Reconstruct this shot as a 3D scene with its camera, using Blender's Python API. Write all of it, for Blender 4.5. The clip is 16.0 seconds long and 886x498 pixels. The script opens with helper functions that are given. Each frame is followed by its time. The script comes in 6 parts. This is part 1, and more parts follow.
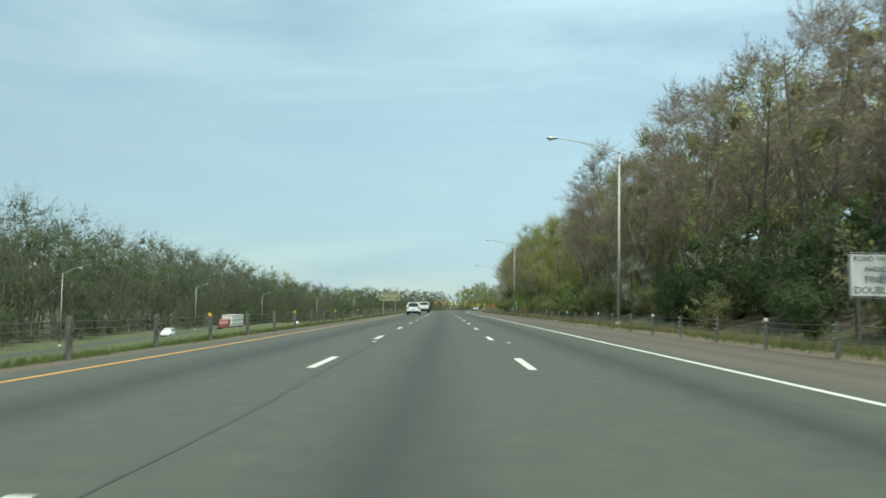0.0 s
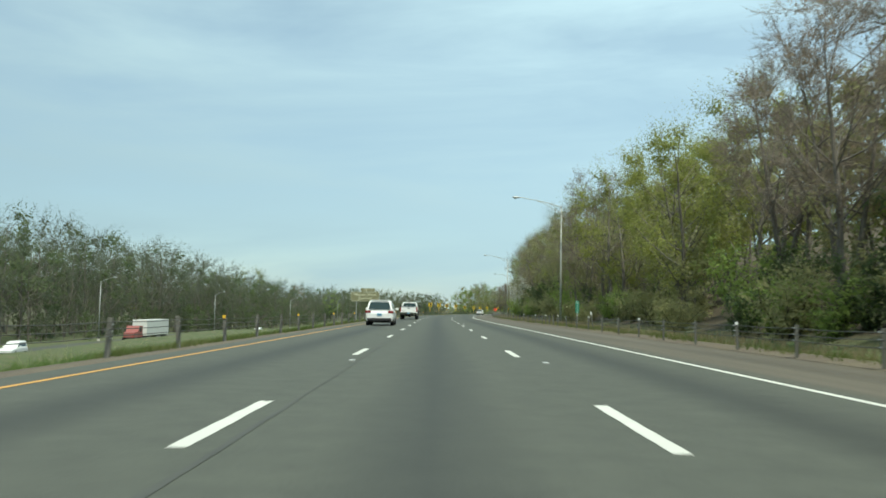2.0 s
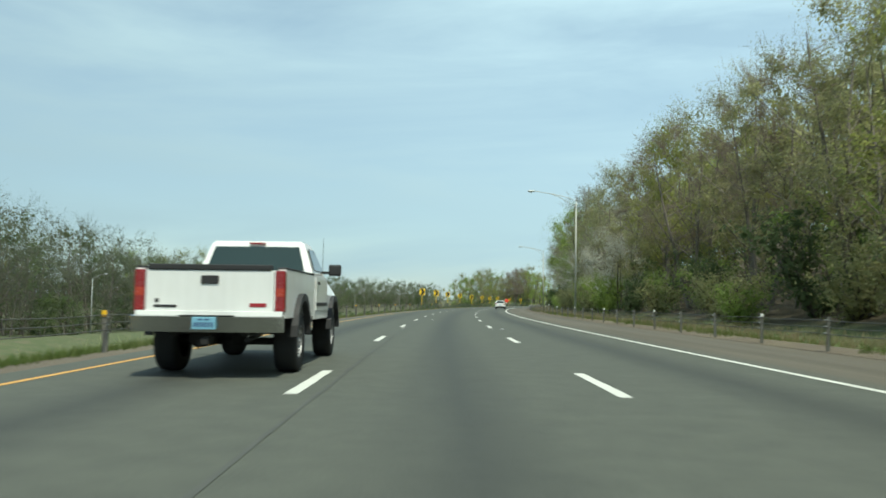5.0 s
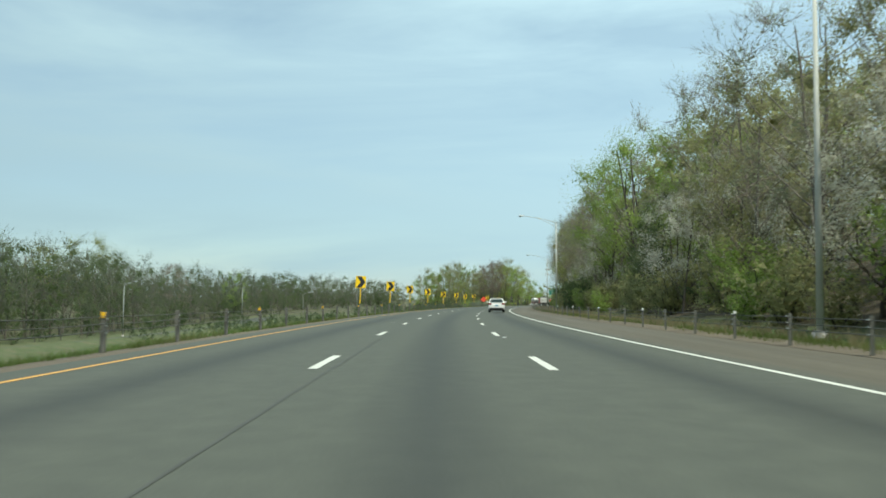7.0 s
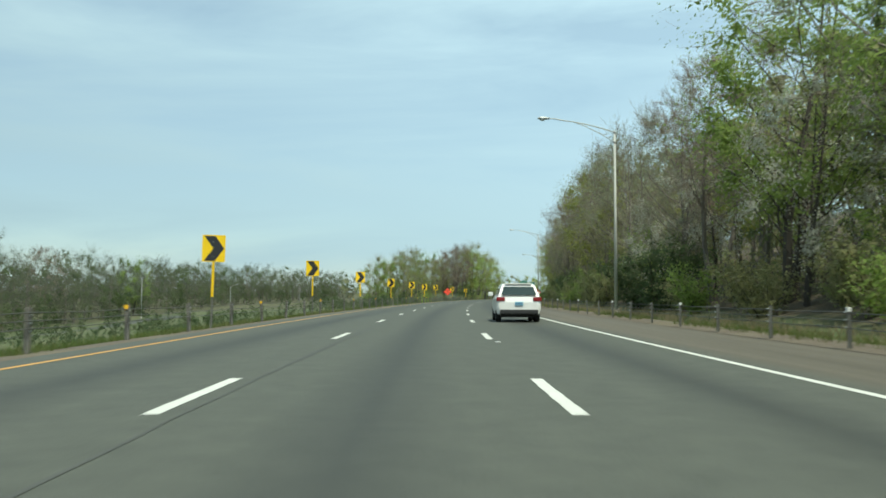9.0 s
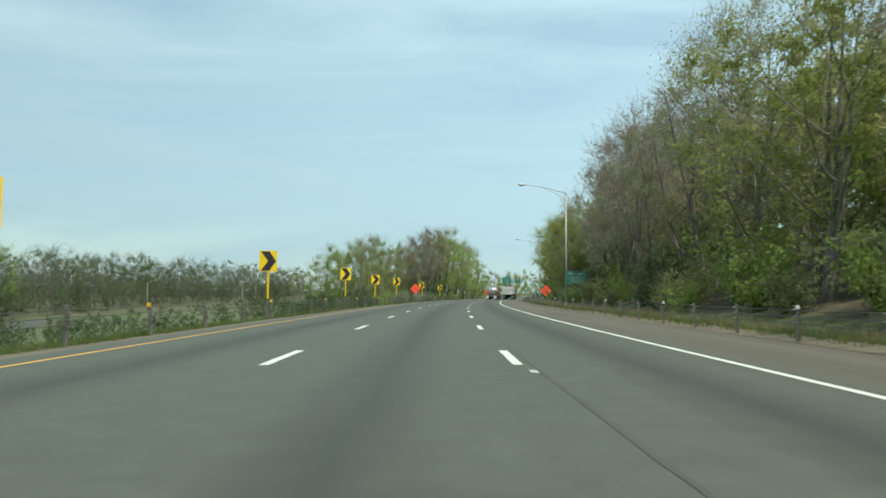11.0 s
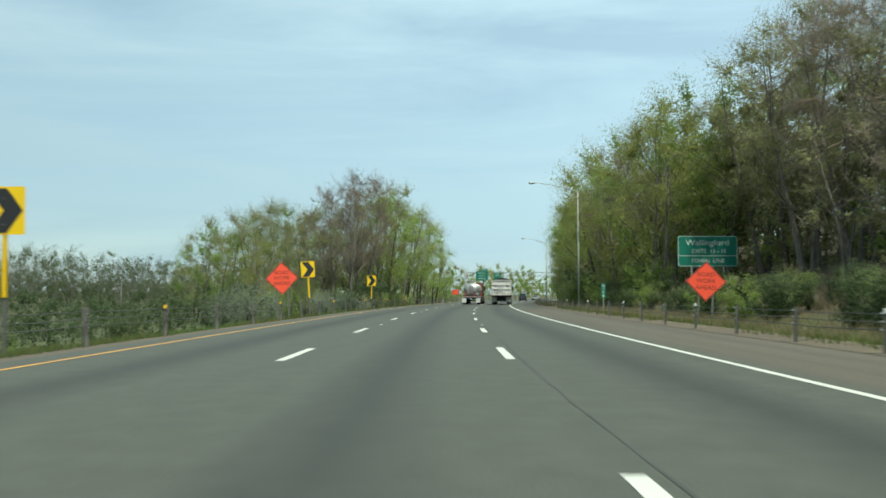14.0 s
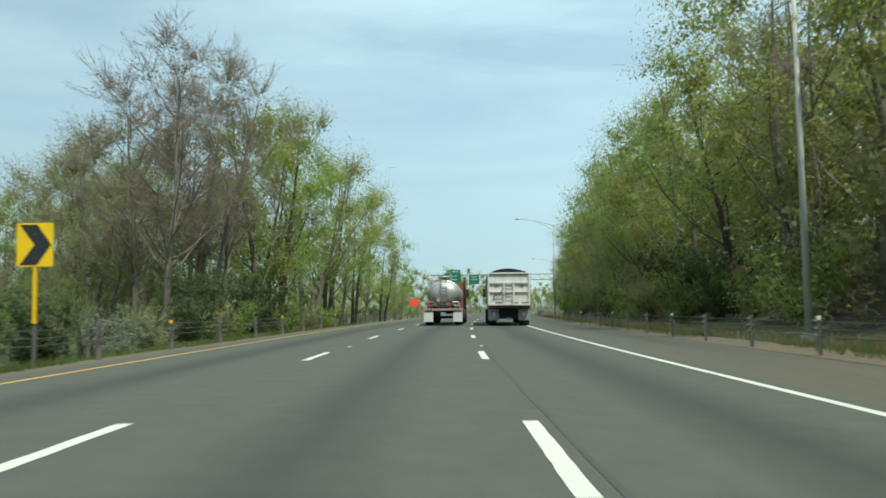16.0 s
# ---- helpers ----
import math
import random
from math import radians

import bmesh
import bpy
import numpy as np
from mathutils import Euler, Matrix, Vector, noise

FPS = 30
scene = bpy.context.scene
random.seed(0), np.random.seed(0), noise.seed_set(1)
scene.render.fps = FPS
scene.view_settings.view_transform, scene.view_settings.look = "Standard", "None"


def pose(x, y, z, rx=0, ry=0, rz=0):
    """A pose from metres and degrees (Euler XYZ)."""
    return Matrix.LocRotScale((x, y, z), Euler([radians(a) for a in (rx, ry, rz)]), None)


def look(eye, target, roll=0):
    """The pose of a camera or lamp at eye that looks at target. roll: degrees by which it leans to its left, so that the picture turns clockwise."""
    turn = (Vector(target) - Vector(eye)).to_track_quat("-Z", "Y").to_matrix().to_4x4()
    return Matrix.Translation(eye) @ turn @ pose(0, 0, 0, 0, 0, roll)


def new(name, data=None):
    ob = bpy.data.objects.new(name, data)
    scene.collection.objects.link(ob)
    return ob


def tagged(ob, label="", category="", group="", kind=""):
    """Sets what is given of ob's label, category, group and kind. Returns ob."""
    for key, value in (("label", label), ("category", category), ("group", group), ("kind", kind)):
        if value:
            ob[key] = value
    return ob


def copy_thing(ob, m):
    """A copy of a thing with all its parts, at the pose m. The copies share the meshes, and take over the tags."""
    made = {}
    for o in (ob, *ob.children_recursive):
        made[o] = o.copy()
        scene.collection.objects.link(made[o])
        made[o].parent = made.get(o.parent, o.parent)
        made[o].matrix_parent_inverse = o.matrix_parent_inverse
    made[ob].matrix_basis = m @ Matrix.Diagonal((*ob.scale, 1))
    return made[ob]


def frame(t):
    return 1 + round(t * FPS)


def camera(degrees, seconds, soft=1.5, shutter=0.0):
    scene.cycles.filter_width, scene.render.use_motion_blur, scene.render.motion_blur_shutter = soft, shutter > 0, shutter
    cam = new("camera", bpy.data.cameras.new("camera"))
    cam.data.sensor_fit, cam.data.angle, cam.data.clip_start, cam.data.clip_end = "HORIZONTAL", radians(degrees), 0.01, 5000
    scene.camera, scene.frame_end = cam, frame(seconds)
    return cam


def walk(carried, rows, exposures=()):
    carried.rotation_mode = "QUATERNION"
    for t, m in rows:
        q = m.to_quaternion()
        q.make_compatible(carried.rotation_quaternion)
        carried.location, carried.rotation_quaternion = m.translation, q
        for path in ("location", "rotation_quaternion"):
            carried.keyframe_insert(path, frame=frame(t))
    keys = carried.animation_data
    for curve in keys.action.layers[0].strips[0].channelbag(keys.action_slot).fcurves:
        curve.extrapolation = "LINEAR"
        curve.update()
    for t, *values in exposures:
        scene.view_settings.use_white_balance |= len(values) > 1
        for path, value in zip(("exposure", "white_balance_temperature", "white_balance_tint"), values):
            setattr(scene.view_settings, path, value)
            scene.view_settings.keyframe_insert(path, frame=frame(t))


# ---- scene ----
EXPOSURE, TINT = 0.2, -4
cam = camera(57.07, 16.0, soft=1.7, shutter=0.15)
# seconds, x, y, z, tilt, lean, heading
PATH = [
    (0.0, 0.400, 5.169, 1.014, 94.099, -0.550, 0.249),
    (0.5, 0.352, 19.084, 1.014, 94.242, -0.533, 0.581),
    (1.0, 0.234, 32.336, 1.014, 94.268, -0.593, 0.506),
    (1.5, 0.121, 46.423, 1.014, 94.325, -0.600, 0.310),
    (2.0, 0.026, 61.329, 1.014, 94.351, -0.815, -0.065),
    (2.5, -0.050, 75.327, 1.014, 94.014, -0.606, -0.219),
    (3.0, -0.167, 89.297, 1.014, 93.747, -0.499, -0.376),
    (3.5, -0.402, 102.447, 1.014, 93.743, -0.639, -0.230),
    (4.0, -0.630, 116.173, 1.014, 93.780, -0.879, -0.085),
    (4.5, -0.790, 129.920, 1.014, 93.787, -0.904, -0.158),
    (5.0, -0.844, 143.688, 1.014, 93.764, -0.715, -0.476),
    (5.5, -0.788, 157.572, 1.014, 93.731, -0.445, -0.990),
    (6.0, -0.611, 171.663, 1.014, 93.709, -0.226, -1.651),
    (6.5, -0.308, 186.053, 1.014, 93.627, -0.189, -2.342),
    (7.0, 0.151, 200.741, 1.014, 93.757, -0.336, -3.016),
    (7.5, 0.994, 214.934, 1.014, 93.734, -0.279, -3.610),
    (8.0, 1.865, 227.887, 1.014, 93.664, -0.267, -4.298),
    (8.5, 2.875, 241.655, 1.014, 93.438, -0.211, -5.281),
    (9.0, 4.077, 255.410, 1.014, 93.299, -0.182, -6.067),
    (9.5, 5.464, 269.151, 1.014, 93.247, -0.178, -6.654),
    (10.0, 7.011, 282.958, 1.014, 93.243, -0.194, -7.145),
    (10.5, 8.697, 296.914, 1.014, 93.249, -0.224, -7.642),
    (11.0, 10.506, 311.101, 1.014, 93.226, -0.261, -8.245),
    (11.5, 12.434, 325.521, 1.014, 93.173, -0.306, -8.953),
    (12.0, 14.469, 339.325, 1.014, 93.249, -0.162, -9.391),
    (12.5, 16.683, 353.053, 1.014, 93.231, -0.150, -9.915),
    (13.0, 18.826, 365.509, 1.014, 93.198, -0.170, -10.401),
    (13.5, 21.538, 380.376, 1.014, 93.109, -0.414, -11.004),
    (14.0, 24.507, 395.420, 1.014, 93.348, -0.122, -11.423),
    (14.5, 27.672, 410.247, 1.014, 93.551, 0.012, -11.853),
    (15.0, 30.512, 423.081, 1.014, 93.691, 0.019, -12.494),
    (15.5, 33.629, 436.585, 1.014, 93.901, -0.090, -13.333),
    (16.0, 37.010, 450.363, 1.014, 94.230, 0.468, -14.022),
]
walk(cam, [(t, pose(x, y, z, rx, ry, rz)) for t, x, y, z, rx, ry, rz in PATH],
     exposures=[(0.0, EXPOSURE, 6600, TINT), (16.0, EXPOSURE, 6600, TINT)])
KAPPA_S = [-60, 50, 110, 170, 230, 290, 350, 410, 470, 560, 700]
KAPPA = [0.132, -0.072, -0.163, 0.759, 1.027, 0.815, 0.601, 0.855, 0.887, 0.909, 0.929]  # right-hand bend, per kilometre

# ---- sky and sun ----
world = bpy.data.worlds.new("world")
scene.world = world
world.use_nodes = True
wt = world.node_tree
sky = wt.nodes.new("ShaderNodeTexSky")
sky.sky_type = "NISHITA"
sky.sun_disc = False
SUN_DIR = Vector((-0.155, 0.417, -0.896)).normalized()   # the way the sunlight travels
sky.sun_elevation = math.asin(-SUN_DIR.z)
sky.sun_rotation = math.atan2(-SUN_DIR.x, -SUN_DIR.y)
sky.air_density, sky.dust_density, sky.ozone_density = 1.0, 0.5, 1.5
wco = wt.nodes.new("ShaderNodeTexCoord")
wmap = wt.nodes.new("ShaderNodeMapping")
wmap.inputs["Scale"].default_value = (1.2, 0.7, 6.5)
wmap.inputs["Rotation"].default_value = (0.0, 0.25, 0.4)
wn = wt.nodes.new("ShaderNodeTexNoise")
wn.inputs["Scale"].default_value = 1.7
wn.inputs["Detail"].default_value = 7
wn.inputs["Roughness"].default_value = 0.55
wn.inputs["Distortion"].default_value = 0.5
wr = wt.nodes.new("ShaderNodeMapRange")
wr.inputs["From Min"].default_value, wr.inputs["From Max"].default_value = 0.36, 0.68
wr.inputs["To Min"].default_value, wr.inputs["To Max"].default_value = 0.5, 0.96
wmix = wt.nodes.new("ShaderNodeMix")
wmix.data_type = "RGBA"
# thin high cloud, greyer and dimmer low down where one looks through more of it
wsep = wt.nodes.new("ShaderNodeSeparateXYZ")
wramp = wt.nodes.new("ShaderNodeValToRGB")
for e, (p, c) in zip((wramp.color_ramp.elements[0], wramp.color_ramp.elements.new(0.3), wramp.color_ramp.elements[-1]),
                     ((0.0, (0.33, 0.45, 0.545)), (0.3, (0.47, 0.615, 0.725)), (1.0, (0.46, 0.605, 0.715)))):
    e.position, e.color = p, (*c, 1)
wscale = wt.nodes.new("ShaderNodeVectorMath")
wscale.operation = "SCALE"
wside = wt.nodes.new("ShaderNodeMath")     # the veil is brighter on the sun's side
wside.operation = "MULTIPLY_ADD"
wside.inputs[1].default_value, wside.inputs[2].default_value = 3.6, 9.8
wt.links.new(wsep.outputs[0], wside.inputs[0])
wt.links.new(wside.outputs[0], wscale.inputs[3])
wt.links.new(wco.outputs["Generated"], wsep.inputs[0])
wt.links.new(wsep.outputs[2], wramp.inputs[0])
wt.links.new(wramp.outputs[0], wscale.inputs[0])
wt.links.new(wscale.outputs[0], wmix.inputs[7])
wt.links.new(wco.outputs["Generated"], wmap.inputs[0])
wt.links.new(wmap.outputs[0], wn.inputs["Vector"])
wt.links.new(wn.outputs[0], wr.inputs[0])
wt.links.new(wr.outputs[0], wmix.inputs[0])
wt.links.new(sky.outputs[0], wmix.inputs[6])
wt.links.new(wmix.outputs[2], wt.nodes["Background"].inputs[0])
wt.nodes["Background"].inputs[1].default_value = 0.12
sun = new("sun", bpy.data.lights.new("sun", "SUN"))
sun.data.energy, sun.data.angle, sun.data.color = 4.3, radians(1.2), (1.0, 0.95, 0.86)
sun.matrix_world = look((0, 0, 60), Vector((0, 0, 60)) + SUN_DIR)


# ---- materials ----
def nodes_of(name, rough=0.6, metal=0.0):
    m = bpy.data.materials.new(name)
    m.use_nodes = True
    b = m.node_tree.nodes["Principled BSDF"]
    b.inputs["Roughness"].default_value, b.inputs["Metallic"].default_value = rough, metal
    return m, m.node_tree, b


def noise_of(nt, scale, detail=4, vector=None, rough=0.6):
    n = nt.nodes.new("ShaderNodeTexNoise")
    n.inputs["Scale"].default_value, n.inputs["Detail"].default_value = scale, detail
    n.inputs["Roughness"].default_value = rough
    if vector is None:
        vector = nt.nodes.new("ShaderNodeTexCoord").outputs["Object"]
    nt.links.new(vector, n.inputs["Vector"])
    return n.outputs[0]


def ramp_of(nt, fac, stops):
    r = nt.nodes.new("ShaderNodeValToRGB")
    el = r.color_ramp.elements
    while len(el) < len(stops):
        el.new(0.5)
    for e, (p, c) in zip(el, stops):
        e.position, e.color = p, (*c, 1)
    nt.links.new(fac, r.inputs[0])
    return r.outputs[0]


def mixed(nt, a, b, fac, how="MIX"):
    x = nt.nodes.new("ShaderNodeMix")
    x.data_type, x.blend_type = "RGBA", how
    for sock, v in ((x.inputs[6], a), (x.inputs[7], b), (x.inputs[0], fac)):
        if isinstance(v, (int, float)):
            sock.default_value = v
        elif isinstance(v, tuple):
            sock.default_value = (*v, 1)
        else:
            nt.links.new(v, sock)
    return x.outputs[2]


def math_of(nt, op, a, b=0.0, c=0.0):
    x = nt.nodes.new("ShaderNodeMath")
    x.operation = op
    for sock, v in zip(x.inputs, (a, b, c)):
        if isinstance(v, (int, float)):
            sock.default_value = v
        else:
            nt.links.new(v, sock)
    return x.outputs[0]


def bump_of(nt, bsdf, height, strength, distance=0.02):
    b = nt.nodes.new("ShaderNodeBump")
    b.inputs["Strength"].default_value, b.inputs["Distance"].default_value = strength, distance
    nt.links.new(height, b.inputs["Height"])
    nt.links.new(b.outputs[0], bsdf.inputs["Normal"])


def plain(name, c, rough=0.5, metal=0.0, vary=0.12, scale=6.0, bump=0.0, coat=0.0):
    """A paint, metal or rubber with slight mottling and dirt at two scales."""
    m, nt, b = nodes_of(name, rough, metal)
    big, fine = noise_of(nt, scale * 0.25, 3), noise_of(nt, scale * 6, 5)
    f = math_of(nt, "MULTIPLY_ADD", fine, 0.4, math_of(nt, "MULTIPLY", big, 0.6))
    lo, hi = tuple(v * (1 - vary) for v in c), tuple(min(1, v * (1 + vary)) for v in c)
    nt.links.new(ramp_of(nt, f, [(0.3, lo), (0.7, hi)]), b.inputs["Base Color"])
    nt.links.new(math_of(nt, "MULTIPLY_ADD", fine, 0.25, rough - 0.12), b.inputs["Roughness"])
    b.inputs["Coat Weight"].default_value = coat
    if bump:
        bump_of(nt, b, fine, bump)
    return m


def dirty(name, c, grime, amount, rough=0.5, metal=0.0, coat=0.0):
    """Paint with road grime in patches and streaks."""
    m, nt, b = nodes_of(name, rough, metal)
    co = nt.nodes.new("ShaderNodeTexCoord").outputs["Object"]
    mp = nt.nodes.new("ShaderNodeMapping")
    mp.inputs["Scale"].default_value = (7, 7, 0.7)
    nt.links.new(co, mp.inputs[0])
    streak = noise_of(nt, 1.3, 5, mp.outputs[0])
    spot = noise_of(nt, 2.2, 6, co)
    f = math_of(nt, "MULTIPLY", math_of(nt, "MULTIPLY", streak, spot), 3.4 * amount)
    nt.links.new(mixed(nt, c, grime, f), b.inputs["Base Color"])
    b.inputs["Coat Weight"].default_value = coat
    return m


def asphalt_mat():
    m, nt, b = nodes_of("asphalt", 0.8)
    uv = nt.nodes.new("ShaderNodeUVMap")
    sep = nt.nodes.new("ShaderNodeSeparateXYZ")
    nt.links.new(uv.outputs[0], sep.inputs[0])
    lat = sep.outputs[0]
    long_map = nt.nodes.new("ShaderNodeMapping")
    long_map.inputs["Scale"].default_value = (1.0, 0.03, 1.0)
    nt.links.new(uv.outputs[0], long_map.inputs[0])
    wob = noise_of(nt, 1.6, 4, long_map.outputs[0])
    fine = noise_of(nt, 38, 6, uv.outputs[0], 0.75)
    mid = noise_of(nt, 2.3, 5, uv.outputs[0])
    # oil band in the middle of each lane: distance from the nearest lane centre
    near = math_of(nt, "PINGPONG", math_of(nt, "ADD", lat, 3.668 * 4 + 0.0), 1.834)
    oil = math_of(nt, "SUBTRACT", 1.0, math_of(nt, "DIVIDE", math_of(nt, "ADD", near, math_of(nt, "MULTIPLY_ADD", wob, 0.5, -0.25)), 0.85))
    oil = math_of(nt, "MAXIMUM", math_of(nt, "MINIMUM", oil, 1.0), 0.0)
    base = ramp_of(nt, mid, [(0.3, (0.064, 0.068, 0.057)), (0.7, (0.083, 0.088, 0.072))])
    base = mixed(nt, base, ramp_of(nt, fine, [(0.34, (0.25, 0.25, 0.25)), (0.66, (0.78, 0.78, 0.76))]), 0.42, "OVERLAY")
    base = mixed(nt, base, (0.023, 0.024, 0.0215), math_of(nt, "MULTIPLY", oil, 0.6))
    # the paved shoulder outside the edge line is browner and paler
    sh = math_of(nt, "MULTIPLY", math_of(nt, "SUBTRACT", lat, 5.25), 1.6)
    sh = math_of(nt, "MAXIMUM", math_of(nt, "MINIMUM", sh, 1.0), 0.0)
    shc = ramp_of(nt, noise_of(nt, 1.1, 6, long_map.outputs[0]), [(0.3, (0.076, 0.067, 0.051)), (0.75, (0.122, 0.108, 0.084))])
    shc = mixed(nt, shc, ramp_of(nt, fine, [(0.34, (0.25, 0.25, 0.25)), (0.66, (0.78, 0.78, 0.76))]), 0.4, "OVERLAY")
    newer = math_of(nt, "MULTIPLY", math_of(nt, "SUBTRACT", sep.outputs[1], 462.0), 0.06)
    newer = math_of(nt, "MAXIMUM", math_of(nt, "MINIMUM", newer, 1.0), 0.0)
    sh = math_of(nt, "MULTIPLY", sh, math_of(nt, "MULTIPLY_ADD", newer, -0.8, 1.0))
    base = mixed(nt, base, shc, sh)
    nt.links.new(base, b.inputs["Base Color"])
    nt.links.new(math_of(nt, "MULTIPLY_ADD", oil, -0.12, 0.86), b.inputs["Roughness"])
    b.inputs["Specular IOR Level"].default_value = 0.35
    bump_of(nt, b, fine, 0.5, 0.006)
    return m


def worn_paint(name, c, worn, scale=9.0):
    m, nt, b = nodes_of(name, 0.7)
    co = nt.nodes.new("ShaderNodeTexCoord").outputs["Object"]
    f = ramp_of(nt, noise_of(nt, scale, 6, co, 0.7), [(0.62, (0, 0, 0)), (0.74, (1, 1, 1))])
    big = ramp_of(nt, noise_of(nt, 0.6, 3, co), [(0.3, tuple(v * 0.85 for v in c)), (0.7, c)])
    nt.links.new(mixed(nt, big, worn, f), b.inputs["Base Color"])
    return m


def ground_mat():
    m, nt, b = nodes_of("verge", 0.95)
    uv = nt.nodes.new("ShaderNodeUVMap")
    sep = nt.nodes.new("ShaderNodeSeparateXYZ")
    nt.links.new(uv.outputs[0], sep.inputs[0])
    lat = sep.outputs[0]
    n1, n2, n3 = noise_of(nt, 0.25, 5, uv.outputs[0]), noise_of(nt, 3.0, 6, uv.outputs[0], 0.7), noise_of(nt, 16, 4, uv.outputs[0], 0.7)
    grass = ramp_of(nt, n2, [(0.3, (0.055, 0.085, 0.022)), (0.55, (0.09, 0.135, 0.04)), (0.75, (0.14, 0.165, 0.062))])
    dirt = ramp_of(nt, n3, [(0.3, (0.07, 0.055, 0.04)), (0.7, (0.17, 0.14, 0.10))])
    litter = ramp_of(nt, n2, [(0.3, (0.045, 0.035, 0.022)), (0.7, (0.11, 0.085, 0.05))])
    edge = math_of(nt, "ABSOLUTE", math_of(nt, "SUBTRACT", lat, 0.9))
    wig = math_of(nt, "MULTIPLY_ADD", n1, 3.0, -1.5)
    # a bare strip along the pavement, then grass, then leaf litter under the wood
    g = math_of(nt, "MULTIPLY", math_of(nt, "SUBTRACT", math_of(nt, "ADD", edge, math_of(nt, "MULTIPLY", wig, 0.5)), 8.6), 1.4)
    g = math_of(nt, "MAXIMUM", math_of(nt, "MINIMUM", g, 1.0), 0.0)
    w = math_of(nt, "MULTIPLY", math_of(nt, "SUBTRACT", math_of(nt, "ADD", lat, wig), 13.0), 0.5)
    w = math_of(nt, "MAXIMUM", math_of(nt, "MINIMUM", w, 1.0), 0.0)
    col = mixed(nt, dirt, grass, g)
    patch = ramp_of(nt, n1, [(0.5, (0, 0, 0)), (0.64, (1, 1, 1))])
    col = mixed(nt, col, (0.16, 0.135, 0.085), math_of(nt, "MULTIPLY", patch, 0.55))
    col = mixed(nt, col, litter, w)
    w2 = math_of(nt, "MULTIPLY", math_of(nt, "SUBTRACT", math_of(nt, "MULTIPLY_ADD", wig, 2.0, math_of(nt, "MULTIPLY", lat, -1.0)), 98.0), 0.2)
    w2 = math_of(nt, "MAXIMUM", math_of(nt, "MINIMUM", w2, 1.0), 0.0)
    col = mixed(nt, col, litter, w2)
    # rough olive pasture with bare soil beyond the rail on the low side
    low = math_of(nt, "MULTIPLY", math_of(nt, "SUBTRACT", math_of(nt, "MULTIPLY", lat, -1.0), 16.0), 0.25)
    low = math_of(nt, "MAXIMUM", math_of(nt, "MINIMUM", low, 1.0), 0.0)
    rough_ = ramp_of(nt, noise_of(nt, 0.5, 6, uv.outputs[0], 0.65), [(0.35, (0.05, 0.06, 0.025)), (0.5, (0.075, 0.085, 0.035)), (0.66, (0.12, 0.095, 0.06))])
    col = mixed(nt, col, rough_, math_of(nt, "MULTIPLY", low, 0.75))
    nt.links.new(col, b.inputs["Base Color"])
    bump_of(nt, b, n3, 0.8, 0.05)
    return m


def bark_mat(name, lo, hi):
    m, nt, b = nodes_of(name, 0.95)
    co = nt.nodes.new("ShaderNodeTexCoord").outputs["Object"]
    mp = nt.nodes.new("ShaderNodeMapping")
    mp.inputs["Scale"].default_value = (6, 6, 0.9)
    nt.links.new(co, mp.inputs[0])
    n = noise_of(nt, 2.0, 6, mp.outputs[0], 0.7)
    nt.links.new(ramp_of(nt, n, [(0.3, lo), (0.7, hi)]), b.inputs["Base Color"])
    bump_of(nt, b, n, 0.7, 0.04)
    return m


def leaf_mat(name, a, c, e):
    """Leaves whose colour differs from leaf to leaf and from tree to tree; they let some light through."""
    m, nt, b = nodes_of(name, 0.6)
    geo = nt.nodes.new("ShaderNodeNewGeometry")
    info = nt.nodes.new("ShaderNodeObjectInfo")
    patch = noise_of(nt, 0.11, 2)
    f = math_of(nt, "MULTIPLY_ADD", geo.outputs["Random Per Island"], 0.2, math_of(nt, "MULTIPLY", info.outputs["Random"], 0.3))
    f = math_of(nt, "ADD", f, math_of(nt, "MULTIPLY_ADD", patch, 0.8, -0.15))
    col = ramp_of(nt, f, [(0.12, a), (0.5, c), (0.88, e)])
    nt.links.new(col, b.inputs["Base Color"])
    b.inputs["Specular IOR Level"].default_value = 0.2
    tr = nt.nodes.new("ShaderNodeBsdfTranslucent")
    nt.links.new(col, tr.inputs[0])
    mx = nt.nodes.new("ShaderNodeMixShader")
    mx.inputs[0].default_value = 0.68
    nt.links.new(b.outputs[0], mx.inputs[1])
    nt.links.new(tr.outputs[0], mx.inputs[2])
    nt.links.new(mx.outputs[0], nt.nodes["Material Output"].inputs[0])
    return m


def glass_mat():
    m, nt, b = nodes_of("tinted_glass", 0.05)
    b.inputs["Base Color"].default_value = (0.02, 0.036, 0.034, 1)
    b.inputs["Specular IOR Level"].default_value = 0.6
    b.inputs["Coat Weight"].default_value = 0.15
    return m


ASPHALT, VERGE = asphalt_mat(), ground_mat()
LINE_WHITE = worn_paint("white_line_paint", (0.6, 0.6, 0.54), (0.18, 0.18, 0.17))
LINE_YELLOW = worn_paint("yellow_line_paint", (0.56, 0.30, 0.07), (0.2, 0.16, 0.1))
SEAM = plain("tar_seam", (0.057, 0.06, 0.052), 0.85, vary=0.25, scale=3)
GALV = plain("galvanised_steel", (0.36, 0.37, 0.36), 0.55, 0.35, 0.2, 3)
POST_STEEL = plain("weathered_post_steel", (0.15, 0.15, 0.13), 0.75, 0.2, 0.3, 5)
POST_WOOD = bark_mat("weathered_post_wood", (0.095, 0.09, 0.076), (0.21, 0.2, 0.175))
CABLE = plain("dark_wire_rope", (0.1, 0.1, 0.092), 0.7, 0.3, 0.2, 20)
